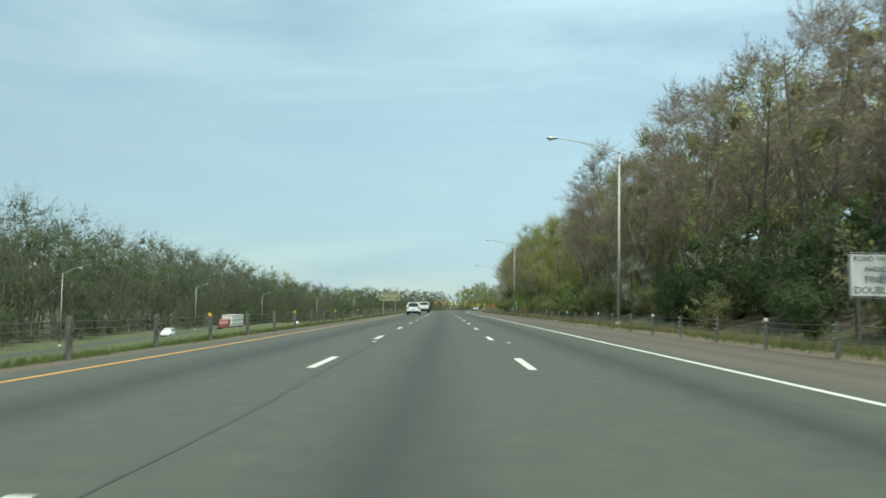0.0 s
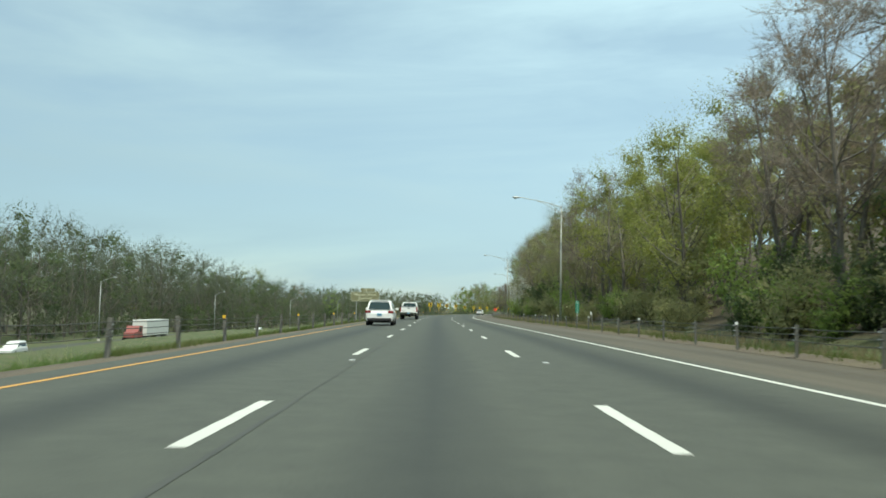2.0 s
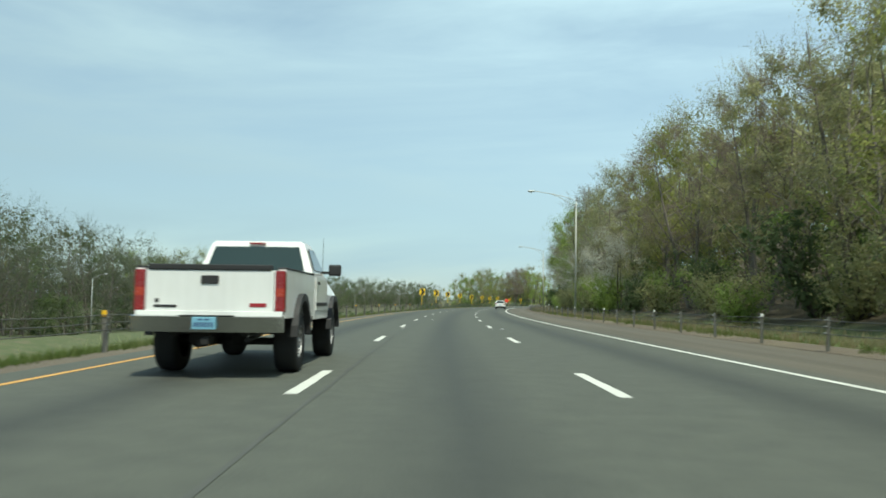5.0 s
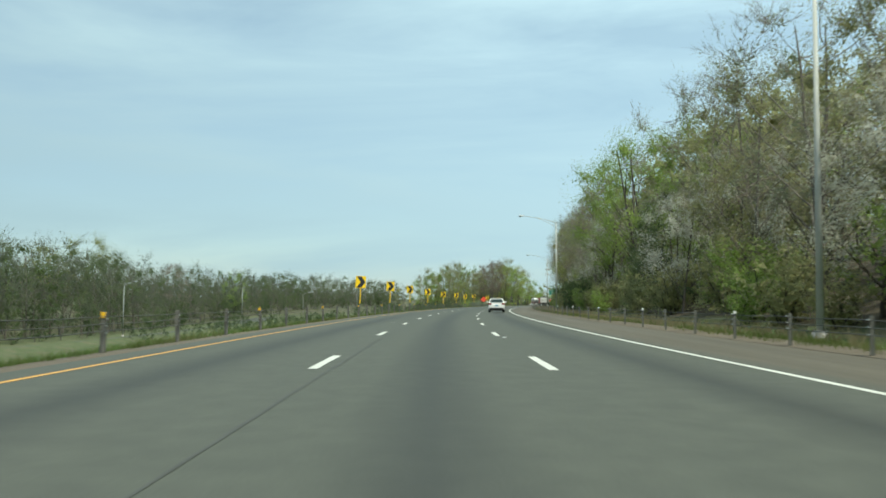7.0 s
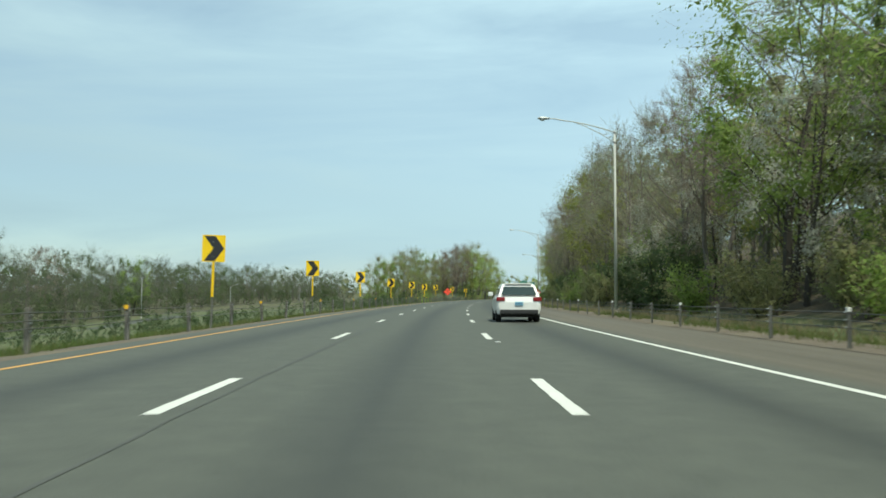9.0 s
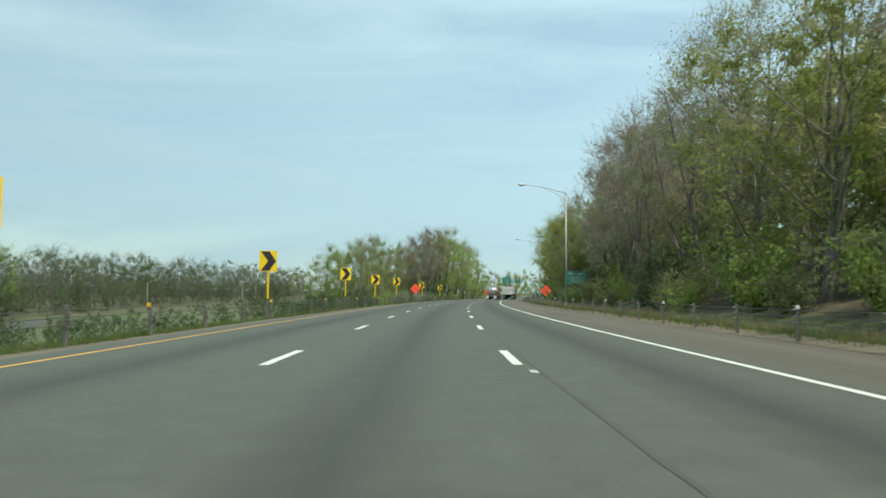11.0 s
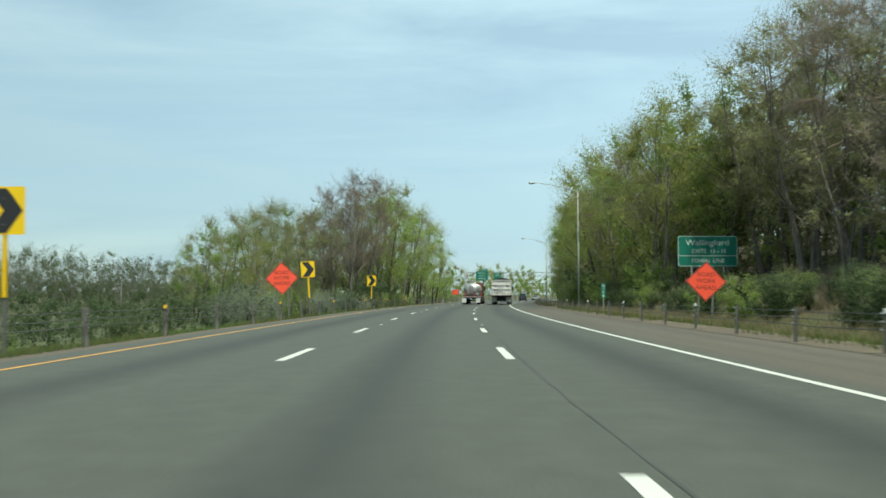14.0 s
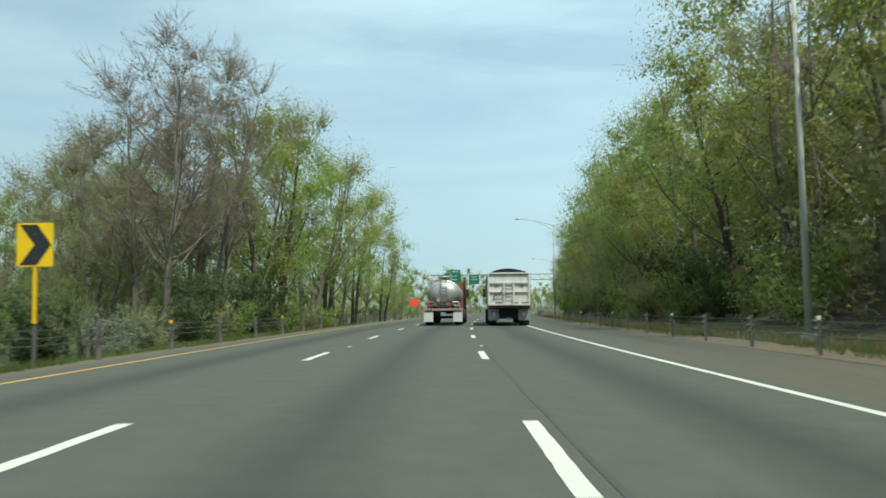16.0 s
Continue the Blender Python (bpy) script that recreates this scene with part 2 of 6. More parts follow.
REFLECT_WHITE = plain("white_delineator", (0.66, 0.66, 0.63), 0.5)
REFLECT_AMBER = plain("amber_delineator", (0.76, 0.44, 0.02), 0.5)
SIGN_YELLOW = plain("yellow_sheeting", (0.9, 0.58, 0.01), 0.5, vary=0.05)
SIGN_ORANGE = plain("orange_sheeting", (0.97, 0.1, 0.05), 0.5, vary=0.05)
SIGN_GREEN = plain("green_sheeting", (0.01, 0.17, 0.115), 0.5, vary=0.1, scale=2)
SIGN_BROWN = plain("faded_brown_sheeting", (0.19, 0.18, 0.1), 0.6, vary=0.12, scale=2)
SIGN_WHITE = plain("white_sheeting", (0.75, 0.74, 0.7), 0.5, vary=0.06, scale=2)
SIGN_PALE = plain("pale_legend", (0.62, 0.66, 0.6), 0.5, vary=0.05)
SIGN_TAN = plain("faded_legend", (0.66, 0.64, 0.48), 0.6, vary=0.1)
BLACK = plain("black_sheeting", (0.025, 0.025, 0.028), 0.5)
RED_LEGEND = plain("dark_legend", (0.28, 0.04, 0.03), 0.5)
ALU_BACK = plain("bare_aluminium", (0.5, 0.5, 0.49), 0.5, 0.6)
CAR_WHITE = dirty("white_car_paint", (0.8, 0.8, 0.78), (0.4, 0.38, 0.34), 0.14, 0.35, coat=0.4)
TRUCK_WHITE = dirty("dirty_white_paint", (0.78, 0.77, 0.74), (0.34, 0.32, 0.28), 0.4, 0.5)
TRUCK_SIDE = dirty("dull_aluminium_panel", (0.55, 0.56, 0.56), (0.25, 0.24, 0.22), 0.7, 0.5, 0.3)
BLACK_PLASTIC = plain("black_plastic", (0.022, 0.022, 0.023), 0.65)
RUBBER = plain("tyre_rubber", (0.018, 0.018, 0.018), 0.85, bump=0.2)
CHROME = plain("dull_chrome", (0.42, 0.43, 0.43), 0.38, 0.85, 0.2)
BUMPER = plain("step_bumper_chrome", (0.5, 0.51, 0.5), 0.2, 1.0, 0.15)
RIM_METAL = plain("dusty_rim_metal", (0.3, 0.3, 0.3), 0.5, 0.6, 0.2)
UNDER = plain("dirty_underbody", (0.02, 0.019, 0.018), 0.9)
GLASS = glass_mat()
LAMP_RED = plain("red_lens", (0.22, 0.012, 0.014), 0.25, coat=0.5)
LAMP_AMBER = plain("amber_lens", (0.36, 0.035, 0.015), 0.25, coat=0.5)
PLATE = plain("pale_blue_plate", (0.2, 0.42, 0.55), 0.5)
BAR_BLUE = plain("blue_marks", (0.06, 0.12, 0.22), 0.5)
TARP = plain("black_tarpaulin", (0.012, 0.013, 0.015), 0.7, vary=0.3, scale=2)
STAINLESS = dirty("stainless_tank", (0.66, 0.67, 0.66), (0.36, 0.35, 0.33), 0.7, 0.42, 0.7)
RED_PAINT = dirty("red_truck_paint", (0.36, 0.03, 0.028), (0.2, 0.14, 0.12), 0.6, 0.45)
FADED_RED = dirty("faded_red_deck", (0.30, 0.10, 0.09), (0.35, 0.3, 0.28), 0.9, 0.6)
DARK_PAINT = plain("black_car_paint", (0.02, 0.022, 0.025), 0.25, coat=0.6)
SILVER_PAINT = plain("silver_car_paint", (0.45, 0.46, 0.47), 0.3, 0.5, coat=0.6)
FLAP_WHITE = dirty("white_mud_flap", (0.76, 0.76, 0.74), (0.3, 0.28, 0.25), 0.4, 0.6)
FLAP_GREY = dirty("grey_mud_flap", (0.46, 0.47, 0.47), (0.2, 0.2, 0.19), 0.8, 0.5, 0.2)
LENS_GREY = plain("lamp_lens", (0.6, 0.64, 0.65), 0.3)
BARK_GREY = bark_mat("grey_bark", (0.09, 0.08, 0.066), (0.25, 0.22, 0.185))
BARK_DARK = bark_mat("dark_bark", (0.035, 0.03, 0.025), (0.1, 0.085, 0.068))
# dimmer copy of bare_twigs for the far wood, with shade put into its colour
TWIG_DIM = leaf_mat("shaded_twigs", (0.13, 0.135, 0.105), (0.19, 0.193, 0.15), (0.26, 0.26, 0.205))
TWIG = leaf_mat("bare_twigs", (0.19, 0.155, 0.125), (0.285, 0.235, 0.19), (0.39, 0.34, 0.285))
LEAF_BUD = leaf_mat("russet_buds", (0.21, 0.165, 0.115), (0.32, 0.255, 0.18), (0.42, 0.355, 0.265))
LEAF_YELLOW = leaf_mat("young_yellow_green_leaves", (0.224, 0.242, 0.070), (0.335, 0.353, 0.106), (0.459, 0.477, 0.165))
LEAF_GREEN = leaf_mat("fresh_green_leaves", (0.177, 0.244, 0.071), (0.296, 0.385, 0.109), (0.416, 0.499, 0.161))
LEAF_OLIVE = leaf_mat("olive_leaves", (0.219, 0.226, 0.104), (0.335, 0.335, 0.164), (0.457, 0.451, 0.237))
# leaves of the far wood: distance haze is mixed into these three greyed tones
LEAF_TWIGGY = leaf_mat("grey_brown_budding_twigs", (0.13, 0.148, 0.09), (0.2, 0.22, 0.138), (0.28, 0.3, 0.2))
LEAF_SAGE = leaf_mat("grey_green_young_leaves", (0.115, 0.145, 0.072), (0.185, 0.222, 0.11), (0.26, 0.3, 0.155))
LEAF_FAR = leaf_mat("dull_green_leaves", (0.105, 0.142, 0.06), (0.165, 0.212, 0.085), (0.235, 0.285, 0.12))
LEAF_PALE = leaf_mat("pale_grey_green_new_leaves", (0.242, 0.264, 0.165), (0.352, 0.374, 0.242), (0.473, 0.484, 0.341))
LEAF_DARK = leaf_mat("dark_needles", (0.069, 0.100, 0.048), (0.122, 0.163, 0.075), (0.194, 0.237, 0.112))
BLOSSOM = leaf_mat("white_blossom", (0.42, 0.42, 0.33), (0.58, 0.57, 0.48), (0.75, 0.74, 0.67))
LEAF_SILVER = leaf_mat("silvery_leaves", (0.149, 0.184, 0.115), (0.253, 0.287, 0.207), (0.483, 0.494, 0.425))
POLE_GREY = plain("weathered_pole_steel", (0.46, 0.46, 0.425), 0.7, 0.1, 0.2, 3)
GRASS_BLADE = leaf_mat("grass_blades", (0.07, 0.10, 0.025), (0.14, 0.18, 0.05), (0.3, 0.27, 0.13))
GRASS_FRESH = leaf_mat("fresh_grass", (0.09, 0.15, 0.04), (0.15, 0.225, 0.06), (0.22, 0.28, 0.1))
STRAW = leaf_mat("dry_grass", (0.22, 0.17, 0.10), (0.34, 0.28, 0.17), (0.46, 0.40, 0.27))


# ---- mesh helpers ----
def box(bm, x0, x1, y0, y1, z0, z1, bevel=0.0):
    r = bmesh.ops.create_cube(bm, size=1)["verts"]
    for v in r:
        v.co = Vector((x0 + (v.co.x + 0.5) * (x1 - x0), y0 + (v.co.y + 0.5) * (y1 - y0), z0 + (v.co.z + 0.5) * (z1 - z0)))
    if bevel:
        bmesh.ops.bevel(bm, geom=list({e for v in r for e in v.link_edges}), offset=bevel, segments=2, affect="EDGES", profile=0.6)


def tube(bm, p0, p1, r0, r1=None, n=10, cap=True):
    p0, p1, r1 = Vector(p0), Vector(p1), r0 if r1 is None else r1
    q = (p1 - p0).to_track_quat("Z", "Y")
    rings = []
    for p, r in ((p0, r0), (p1, r1)):
        rings.append([bm.verts.new(p + q @ Vector((r * math.cos(2 * math.pi * i / n), r * math.sin(2 * math.pi * i / n), 0))) for i in range(n)])
    for i in range(n):
        bm.faces.new((rings[0][i], rings[0][(i + 1) % n], rings[1][(i + 1) % n], rings[1][i])).smooth = n > 6
    if cap:
        bm.faces.new(rings[0][::-1])
        bm.faces.new(rings[1])


def bent(bm, pts, r, n=8):
    """One unbroken round bar along pts."""
    pts = [Vector(p) for p in pts]
    rings, q = [], None
    for i, p in enumerate(pts):
        d = (pts[min(i + 1, len(pts) - 1)] - pts[max(i - 1, 0)]).normalized()
        q = d.to_track_quat("Z", "Y") if q is None else (q @ Vector((0, 0, 1))).rotation_difference(d) @ q
        rings.append([p + q @ Vector((r * math.cos(2 * math.pi * k / n), r * math.sin(2 * math.pi * k / n), 0)) for k in range(n)])
    loft(bm, rings)


def prism(bm, pts, axis, a, b):
    """The outline pts (two coordinates each) pushed along the axis from a to b."""
    def at(p, v):
        return {"x": (v, p[0], p[1]), "y": (p[0], v, p[1]), "z": (p[0], p[1], v)}[axis]
    lo = [bm.verts.new(at(p, a)) for p in pts]
    hi = [bm.verts.new(at(p, b)) for p in pts]
    k = len(pts)
    bm.faces.new(lo)
    bm.faces.new(hi[::-1])
    for i in range(k):
        bm.faces.new((lo[i], hi[i], hi[(i + 1) % k], lo[(i + 1) % k]))
    bmesh.ops.recalc_face_normals(bm, faces=bm.faces[:])


def loft(bm, sections):
    """Closed outlines with equally many points, joined one after another and capped."""
    rings = [[bm.verts.new(p) for p in s] for s in sections]
    k = len(rings[0])
    for a, b in zip(rings, rings[1:]):
        for i in range(k):
            bm.faces.new((a[i], a[(i + 1) % k], b[(i + 1) % k], b[i]))
    bm.faces.new(rings[0][::-1])
    bm.faces.new(rings[-1])
    bmesh.ops.recalc_face_normals(bm, faces=bm.faces[:])


def mesh_of(name, bm, material):
    me = bpy.data.meshes.new(name)
    bm.to_mesh(me)
    bm.free()
    me.materials.append(material)
    return me


def part(name, bm, material, parent, label=""):
    ob = new(name, mesh_of(name, bm, material))
    ob.parent = parent
    return tagged(ob, label) if label else ob


def again(ob, parent, x, y, z, rz=0.0):
    """The same mesh once more, with its own sub-parts, elsewhere on its thing."""
    o = new(ob.name.split(".")[0], ob.data)
    o.parent = parent
    o.matrix_basis = pose(x, y, z, 0, 0, rz)
    for c in ob.children:
        k = new(c.name.split(".")[0], c.data)
        k.parent = o
        k.matrix_basis = c.matrix_basis.copy()
    return o


def lettering(text, size, material, parent, x, z, y=0.0, name="legend", stretch=1.0):
    """Raised letters facing -y, centred on x and z."""
    cu = bpy.data.curves.new("letters", "FONT")
    cu.body, cu.size, cu.align_x, cu.align_y, cu.extrude = text, size, "CENTER", "CENTER", 0.002
    cu.resolution_u = 3
    tmp = bpy.data.objects.new("letters", cu)
    me = bpy.data.meshes.new_from_object(tmp)
    bpy.data.objects.remove(tmp)
    bpy.data.curves.remove(cu)
    for v in me.vertices:
        v.co = (v.co.x * stretch, -v.co.z, v.co.y)
    me.materials.clear()
    me.materials.append(material)
    ob = new(name, me)
    ob.parent = parent
    ob.location = (x, y, z)
    return ob


def shaped(pts, depth, y=0.0):
    """A flat plate with the outline pts in x and z, facing -y."""
    bm = bmesh.new()
    prism(bm, pts, "y", y, y + depth)
    return bm


def rounded(w, h, r, n=4):
    out = []
    for cx, cz, a0 in ((w / 2 - r, h / 2 - r, 0), (-w / 2 + r, h / 2 - r, 90), (-w / 2 + r, -h / 2 + r, 180), (w / 2 - r, -h / 2 + r, 270)):
        for i in range(n + 1):
            a = radians(a0 + 90 * i / n)
            out.append((cx + r * math.cos(a), cz + r * math.sin(a)))
    return out


def thing(name, m, label, category, group="", kind=""):
    ob = new(name)
    ob.empty_display_size = 0.2
    ob.matrix_basis = m
    return tagged(ob, label, category, group, kind)


# ---- the road's line ----
STEP = 2.0
GRID_S = np.arange(-400, 3001, STEP)
_k = np.interp(GRID_S, KAPPA_S + [900, 1000], KAPPA + [0.3, 0.0]) * 1e-3
_k[GRID_S < -60] = 0
_th = np.concatenate([[0], -np.cumsum((_k[1:] + _k[:-1]) / 2 * STEP)])
ZERO = int(400 / STEP)
GRID_TH = _th - _th[ZERO]
_dx, _dy = -np.sin(GRID_TH), np.cos(GRID_TH)
_x = np.concatenate([[0], np.cumsum((_dx[1:] + _dx[:-1]) / 2 * STEP)])
_y = np.concatenate([[0], np.cumsum((_dy[1:] + _dy[:-1]) / 2 * STEP)])
GRID_X, GRID_Y = _x - _x[ZERO], _y - _y[ZERO]


def heading(s):
    return float(np.interp(s, GRID_S, GRID_TH))


def road_xy(s, lat):
    """The plan at s metres along the middle lane's centre and lat metres to its right."""
    th = np.interp(s, GRID_S, GRID_TH)
    return np.interp(s, GRID_S, GRID_X) + lat * np.cos(th), np.interp(s, GRID_S, GRID_Y) + lat * np.sin(th)


LAT_Z = [-3000, -300, -150, -108, -36, -30, -11, -8.2, -7.2, -6.1, -5.9, 8.2, 8.4, 9.4, 11.0, 13.5, 16, 20, 30, 45, 80, 200, 700]
HGT_Z = [6, 4, -2.0, -5.35, -5.35, -5.0, -0.75, -0.25, -0.1, -0.03, -0.3, -0.3, -0.03, 0.06, -0.08, 0.0, 0.7, 1.9, 5.2, 10.5, 19, 27, 30]
HGT_END = [6, 4, -1.0, -4.5, -4.0, -3.2, -0.6, -0.2, -0.1, -0.03, -0.3, -0.3, -0.03, 0.06, -0.08, 0.0, 0.7, 1.9, 5.2, 10.5, 19, 27, 30]


def ground_z(s, lat):
    u = min(max((s - 415) / 90, 0), 1)
    u = u * u * (3 - 2 * u)
    z = (1 - u) * np.interp(lat, LAT_Z, HGT_Z) + u * np.interp(lat, LAT_Z, HGT_END)
    if lat < -20:
        v = min(max((s - 240) / 90, 0), 1) * min((-20 - lat) / 14, 1)
        z -= 1.3 * v * v * (3 - 2 * v) * (1 - u)
    a = abs(lat - 1)
    if a > 9.5:
        z += min((a - 9.5) / 25, 1) * (1.1 if lat > 0 else 0.15) * noise.noise(Vector((s * 0.03, lat * 0.05, 0)))
        z += min((a - 9.5) / 8, 1) * (0.18 if lat > -24 else 0.06) * noise.noise(Vector((s * 0.3, lat * 0.3, 5)))
    return float(z)


def place(s, lat, z=None, turn=0.0):
    x, y = road_xy(s, lat)
    return pose(float(x), float(y), ground_z(s, lat) if z is None else z, 0, 0, math.degrees(heading(s)) + turn)


def strip(name, s0, s1, lats, zs, material, ds=4.0, parent=None):
    """A ribbon along the road with a cross-section of lats and zs; u is lat, v is s."""
    ss = np.arange(s0, s1 + 0.01, ds)
    verts, faces, uvs = [], [], []
    for s in ss:
        for lat, z in zip(lats, zs):
            x, y = road_xy(s, lat)
            verts.append((float(x), float(y), z if not callable(z) else z(s, lat)))
            uvs.append((lat, s))
    w = len(lats)
    for i in range(len(ss) - 1):
        for j in range(w - 1):
            a = i * w + j
            faces.append((a, a + 1, a + w + 1, a + w))
    me = bpy.data.meshes.new(name)
    me.from_pydata(verts, [], faces)
    lay = me.uv_layers.new(name="UVMap")
    flat = np.array([uvs[v] for f in faces for v in f], dtype=np.float32).ravel()
    lay.data.foreach_set("uv", flat)
    me.materials.append(material)
    ob = new(name, me)
    ob.parent = parent
    return ob


# ---- ground and road ----
GL = [-3000, -1200, -600, -300, -200, -150, -128, -108, -90, -70, -55, -45, -36, -30, -25, -20, -16, -13, -11, -9.5, -8.2, -7.2, -6.6, -6.1, -5.9,
      8.2, 8.4, 8.8, 9.4, 10.2, 11, 12.2, 13.5, 15, 17, 20, 24, 30, 37, 45, 60, 80, 120, 200, 400, 700]
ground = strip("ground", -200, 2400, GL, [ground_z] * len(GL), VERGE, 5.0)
tagged(ground, "grassy verge and leaf-littered wooded slopes", "ground", kind="structure")
ROAD_EDGE_L, ROAD_EDGE_R = -6.0, 8.3
road = strip("road", -60, 1400, [ROAD_EDGE_L, -5.3, -1.83, 0, 1.83, 5.2, ROAD_EDGE_R], [0.0] * 7, ASPHALT, 4.0)
tagged(road, "worn grey three-lane asphalt motorway with dark oil bands", "road", kind="structure")
WHITE_EDGE, YELLOW_EDGE, LANE = 5.16, -5.29, 1.834
tagged(strip("edge_line", -60, 1200, [WHITE_EDGE - 0.07, WHITE_EDGE + 0.07], [0.004, 0.004], LINE_WHITE), "solid white painted edge line", "road marking", kind="structure")
tagged(strip("edge_line", -60, 1200, [YELLOW_EDGE - 0.055, YELLOW_EDGE + 0.055], [0.004, 0.004], LINE_YELLOW), "solid faded yellow painted edge line", "road marking", kind="structure")
# tar-filled joints between the lanes, a little off the dashes and wandering
for lat0, s_from, s_to in ((-LANE + 0.3, -40, 300), (LANE + 0.2, 298, 760)):
    verts, faces = [], []
    for i, s in enumerate(np.arange(s_from, s_to, 0.75)):
        c = lat0 + 0.07 * noise.noise(Vector((s * 0.08, lat0, 0))) + 0.03 * noise.noise(Vector((s * 0.9, lat0, 3)))
        hw = max(0.008, 0.026 + 0.03 * noise.noise(Vector((s * 0.13, lat0, 9))) + 0.012 * noise.noise(Vector((s * 0.8, lat0, 4))))
        for d in (-hw, hw):
            x, y = road_xy(s, c + d)
            verts.append((float(x), float(y), 0.004))
        if i:
            a = 2 * i
            faces.append((a - 2, a - 1, a + 1, a))
    me = bpy.data.meshes.new("tar_joint")
    me.from_pydata(verts, [], faces)
    me.materials.append(SEAM)
    tagged(new("tar_joint", me), "dark wandering tar joint between lanes", "road joint", kind="structure")

# lane dashes: 3.05 m of paint every 12.19 m, each one its own piece of the road
DASH_0, PERIOD = 18.559, 12.19
rng = random.Random(5)
dash_meshes = []
for k in range(4):
    bm = bmesh.new()
    n = 12
    rows_ = []
    for i in range(n + 1):
        y = 3.05 * i / n
        e = 0.006
        ends = (0.02 * rng.random() if i in (0, n) else 0)
        rows_.append([bm.verts.new((-0.075 + rng.uniform(-e, e), y + ends, 0.004)), bm.verts.new((0.075 + rng.uniform(-e, e), y + ends * rng.random(), 0.004))])
    for a, b in zip(rows_, rows_[1:]):
        bm.faces.new((a[0], a[1], b[1], b[0]))
    dash_meshes.append(mesh_of("lane_dash", bm, LINE_WHITE))
# the painting crews lost and regained the beat: how far each dash stands off it
OFF_K = [0, 3, 4, 5, 6, 9, 14, 15, 16, 17, 19, 25, 29, 30, 31, 32, 33, 35, 36, 60]
OFF_S = [0.1, 0.2, 0.0, 0.3, 0.15, 0.0, 0.0, -0.3, -0.42, 0.02, 0.2, 0.33, 0.45, 1.8, 2.4, 1.9, -0.35, 0.1, 0.6, 0.6]
LEFT_K, LEFT_S = [23, 26, 29, 31, 33, 36], [0.0, -0.4, -1.0, -0.6, -0.35, 0.0]
for k in range(-3, 70):
    for lat in (-LANE, LANE):
        o = new("lane_dash", dash_meshes[rng.randrange(4)])
        o.parent = road
        o.matrix_basis = place(DASH_0 + PERIOD * k + float(np.interp(k, OFF_K, OFF_S) + (np.interp(k, LEFT_K, LEFT_S) if lat < 0 else 0)), lat, 0.0)
# raised marker plates set beside the dashes, one every second gap
bm = bmesh.new()
box(bm, -0.055, 0.055, -0.15, 0.15, 0.001, 0.018, 0.006)
marker_mesh = mesh_of("road_marker", bm, plain("worn_marker_plate", (0.42, 0.42, 0.40), 0.5, 0.2, 0.25, 12))
for s in [28.8 + 48.95 * k for k in range(8)] + [426.4, 451.6, 476]:
    for lat in ((-LANE + 0.16,) if s < 200 or s > 400 else ()) + (LANE + (0.36 if s < 200 else 0.1),):
        o = new("road_marker", marker_mesh)
        o.parent = road
        o.matrix_basis = place(s, lat, 0.0)

# ---- cable guard rails ----
def rail_post(kind, cap):
    h = 0.8
    ob = thing("guard_rail_post", pose(0, 0, 0), {"steel": "weathered steel guard rail post beside the shoulder", "wood": "weathered wooden guard rail post on the verge"}[kind]
               + {"white": " with white top", "amber": " with amber reflector", "": ""}[cap], "post", "guard rail posts")
    bm = bmesh.new()
    if kind == "steel":
        for x0, x1, y0, y1 in ((-0.035, 0.035, -0.005, 0.005), (-0.035, -0.028, -0.03, 0.03), (0.028, 0.035, -0.03, 0.03)):
            box(bm, x0, x1, y0, y1, -0.2, h)
    else:
        box(bm, -0.05, 0.05, -0.05, 0.05, -0.4, h + 0.06, 0.01)
    part("shaft", bm, POST_STEEL if kind == "steel" else POST_WOOD, ob)
    if cap:
        bm = bmesh.new()
        if kind == "steel":
            box(bm, -0.038, 0.038, -0.034, 0.034, h - 0.07, h + 0.015, 0.006)
        else:
            box(bm, -0.05, 0.05, -0.07, -0.059, h - 0.06, h + 0.06, 0.003)
        part("reflector", bm, REFLECT_WHITE if cap == "white" else REFLECT_AMBER, ob)
    side = -0.05 if kind == "steel" else 0.065
    for z in (0.42, 0.57, 0.72):
        bm = bmesh.new()
        tube(bm, (side - 0.02, -0.03, z), (side - 0.02, 0.03, z), 0.022, n=6)
        part("cable_hook", bm, GALV, ob)
    return ob


def cable_run(lat, s0, s1, z, sag=0.02, gap=4.8):
    cu = bpy.data.curves.new("cable", "CURVE")
    cu.dimensions, cu.bevel_depth, cu.bevel_resolution = "3D", 0.0105, 1
    ss = np.arange(s0, s1, gap / 2)
    sp = cu.splines.new("POLY")
    sp.points.add(len(ss) - 1)
    for i, (p, s) in enumerate(zip(sp.points, ss)):
        x, y = road_xy(s, lat)
        g = min(ground_z(s, lat), 0.0)
        p.co = (float(x), float(y), g + z - (sag if i % 2 else 0) + 0.012 * noise.noise(Vector((s, z * 40, lat))), 1)
    cu.materials.append(CABLE)
    tmp = bpy.data.objects.new("cable", cu)
    me = bpy.data.meshes.new_from_object(tmp)
    bpy.data.objects.remove(tmp)
    bpy.data.curves.remove(cu)
    me.materials.clear()
    me.materials.append(CABLE)
    ob = new("guard_rail_cable", me)
    return tagged(ob, "long dark wire rope strung along rail posts", "cable", "guard rail cables")


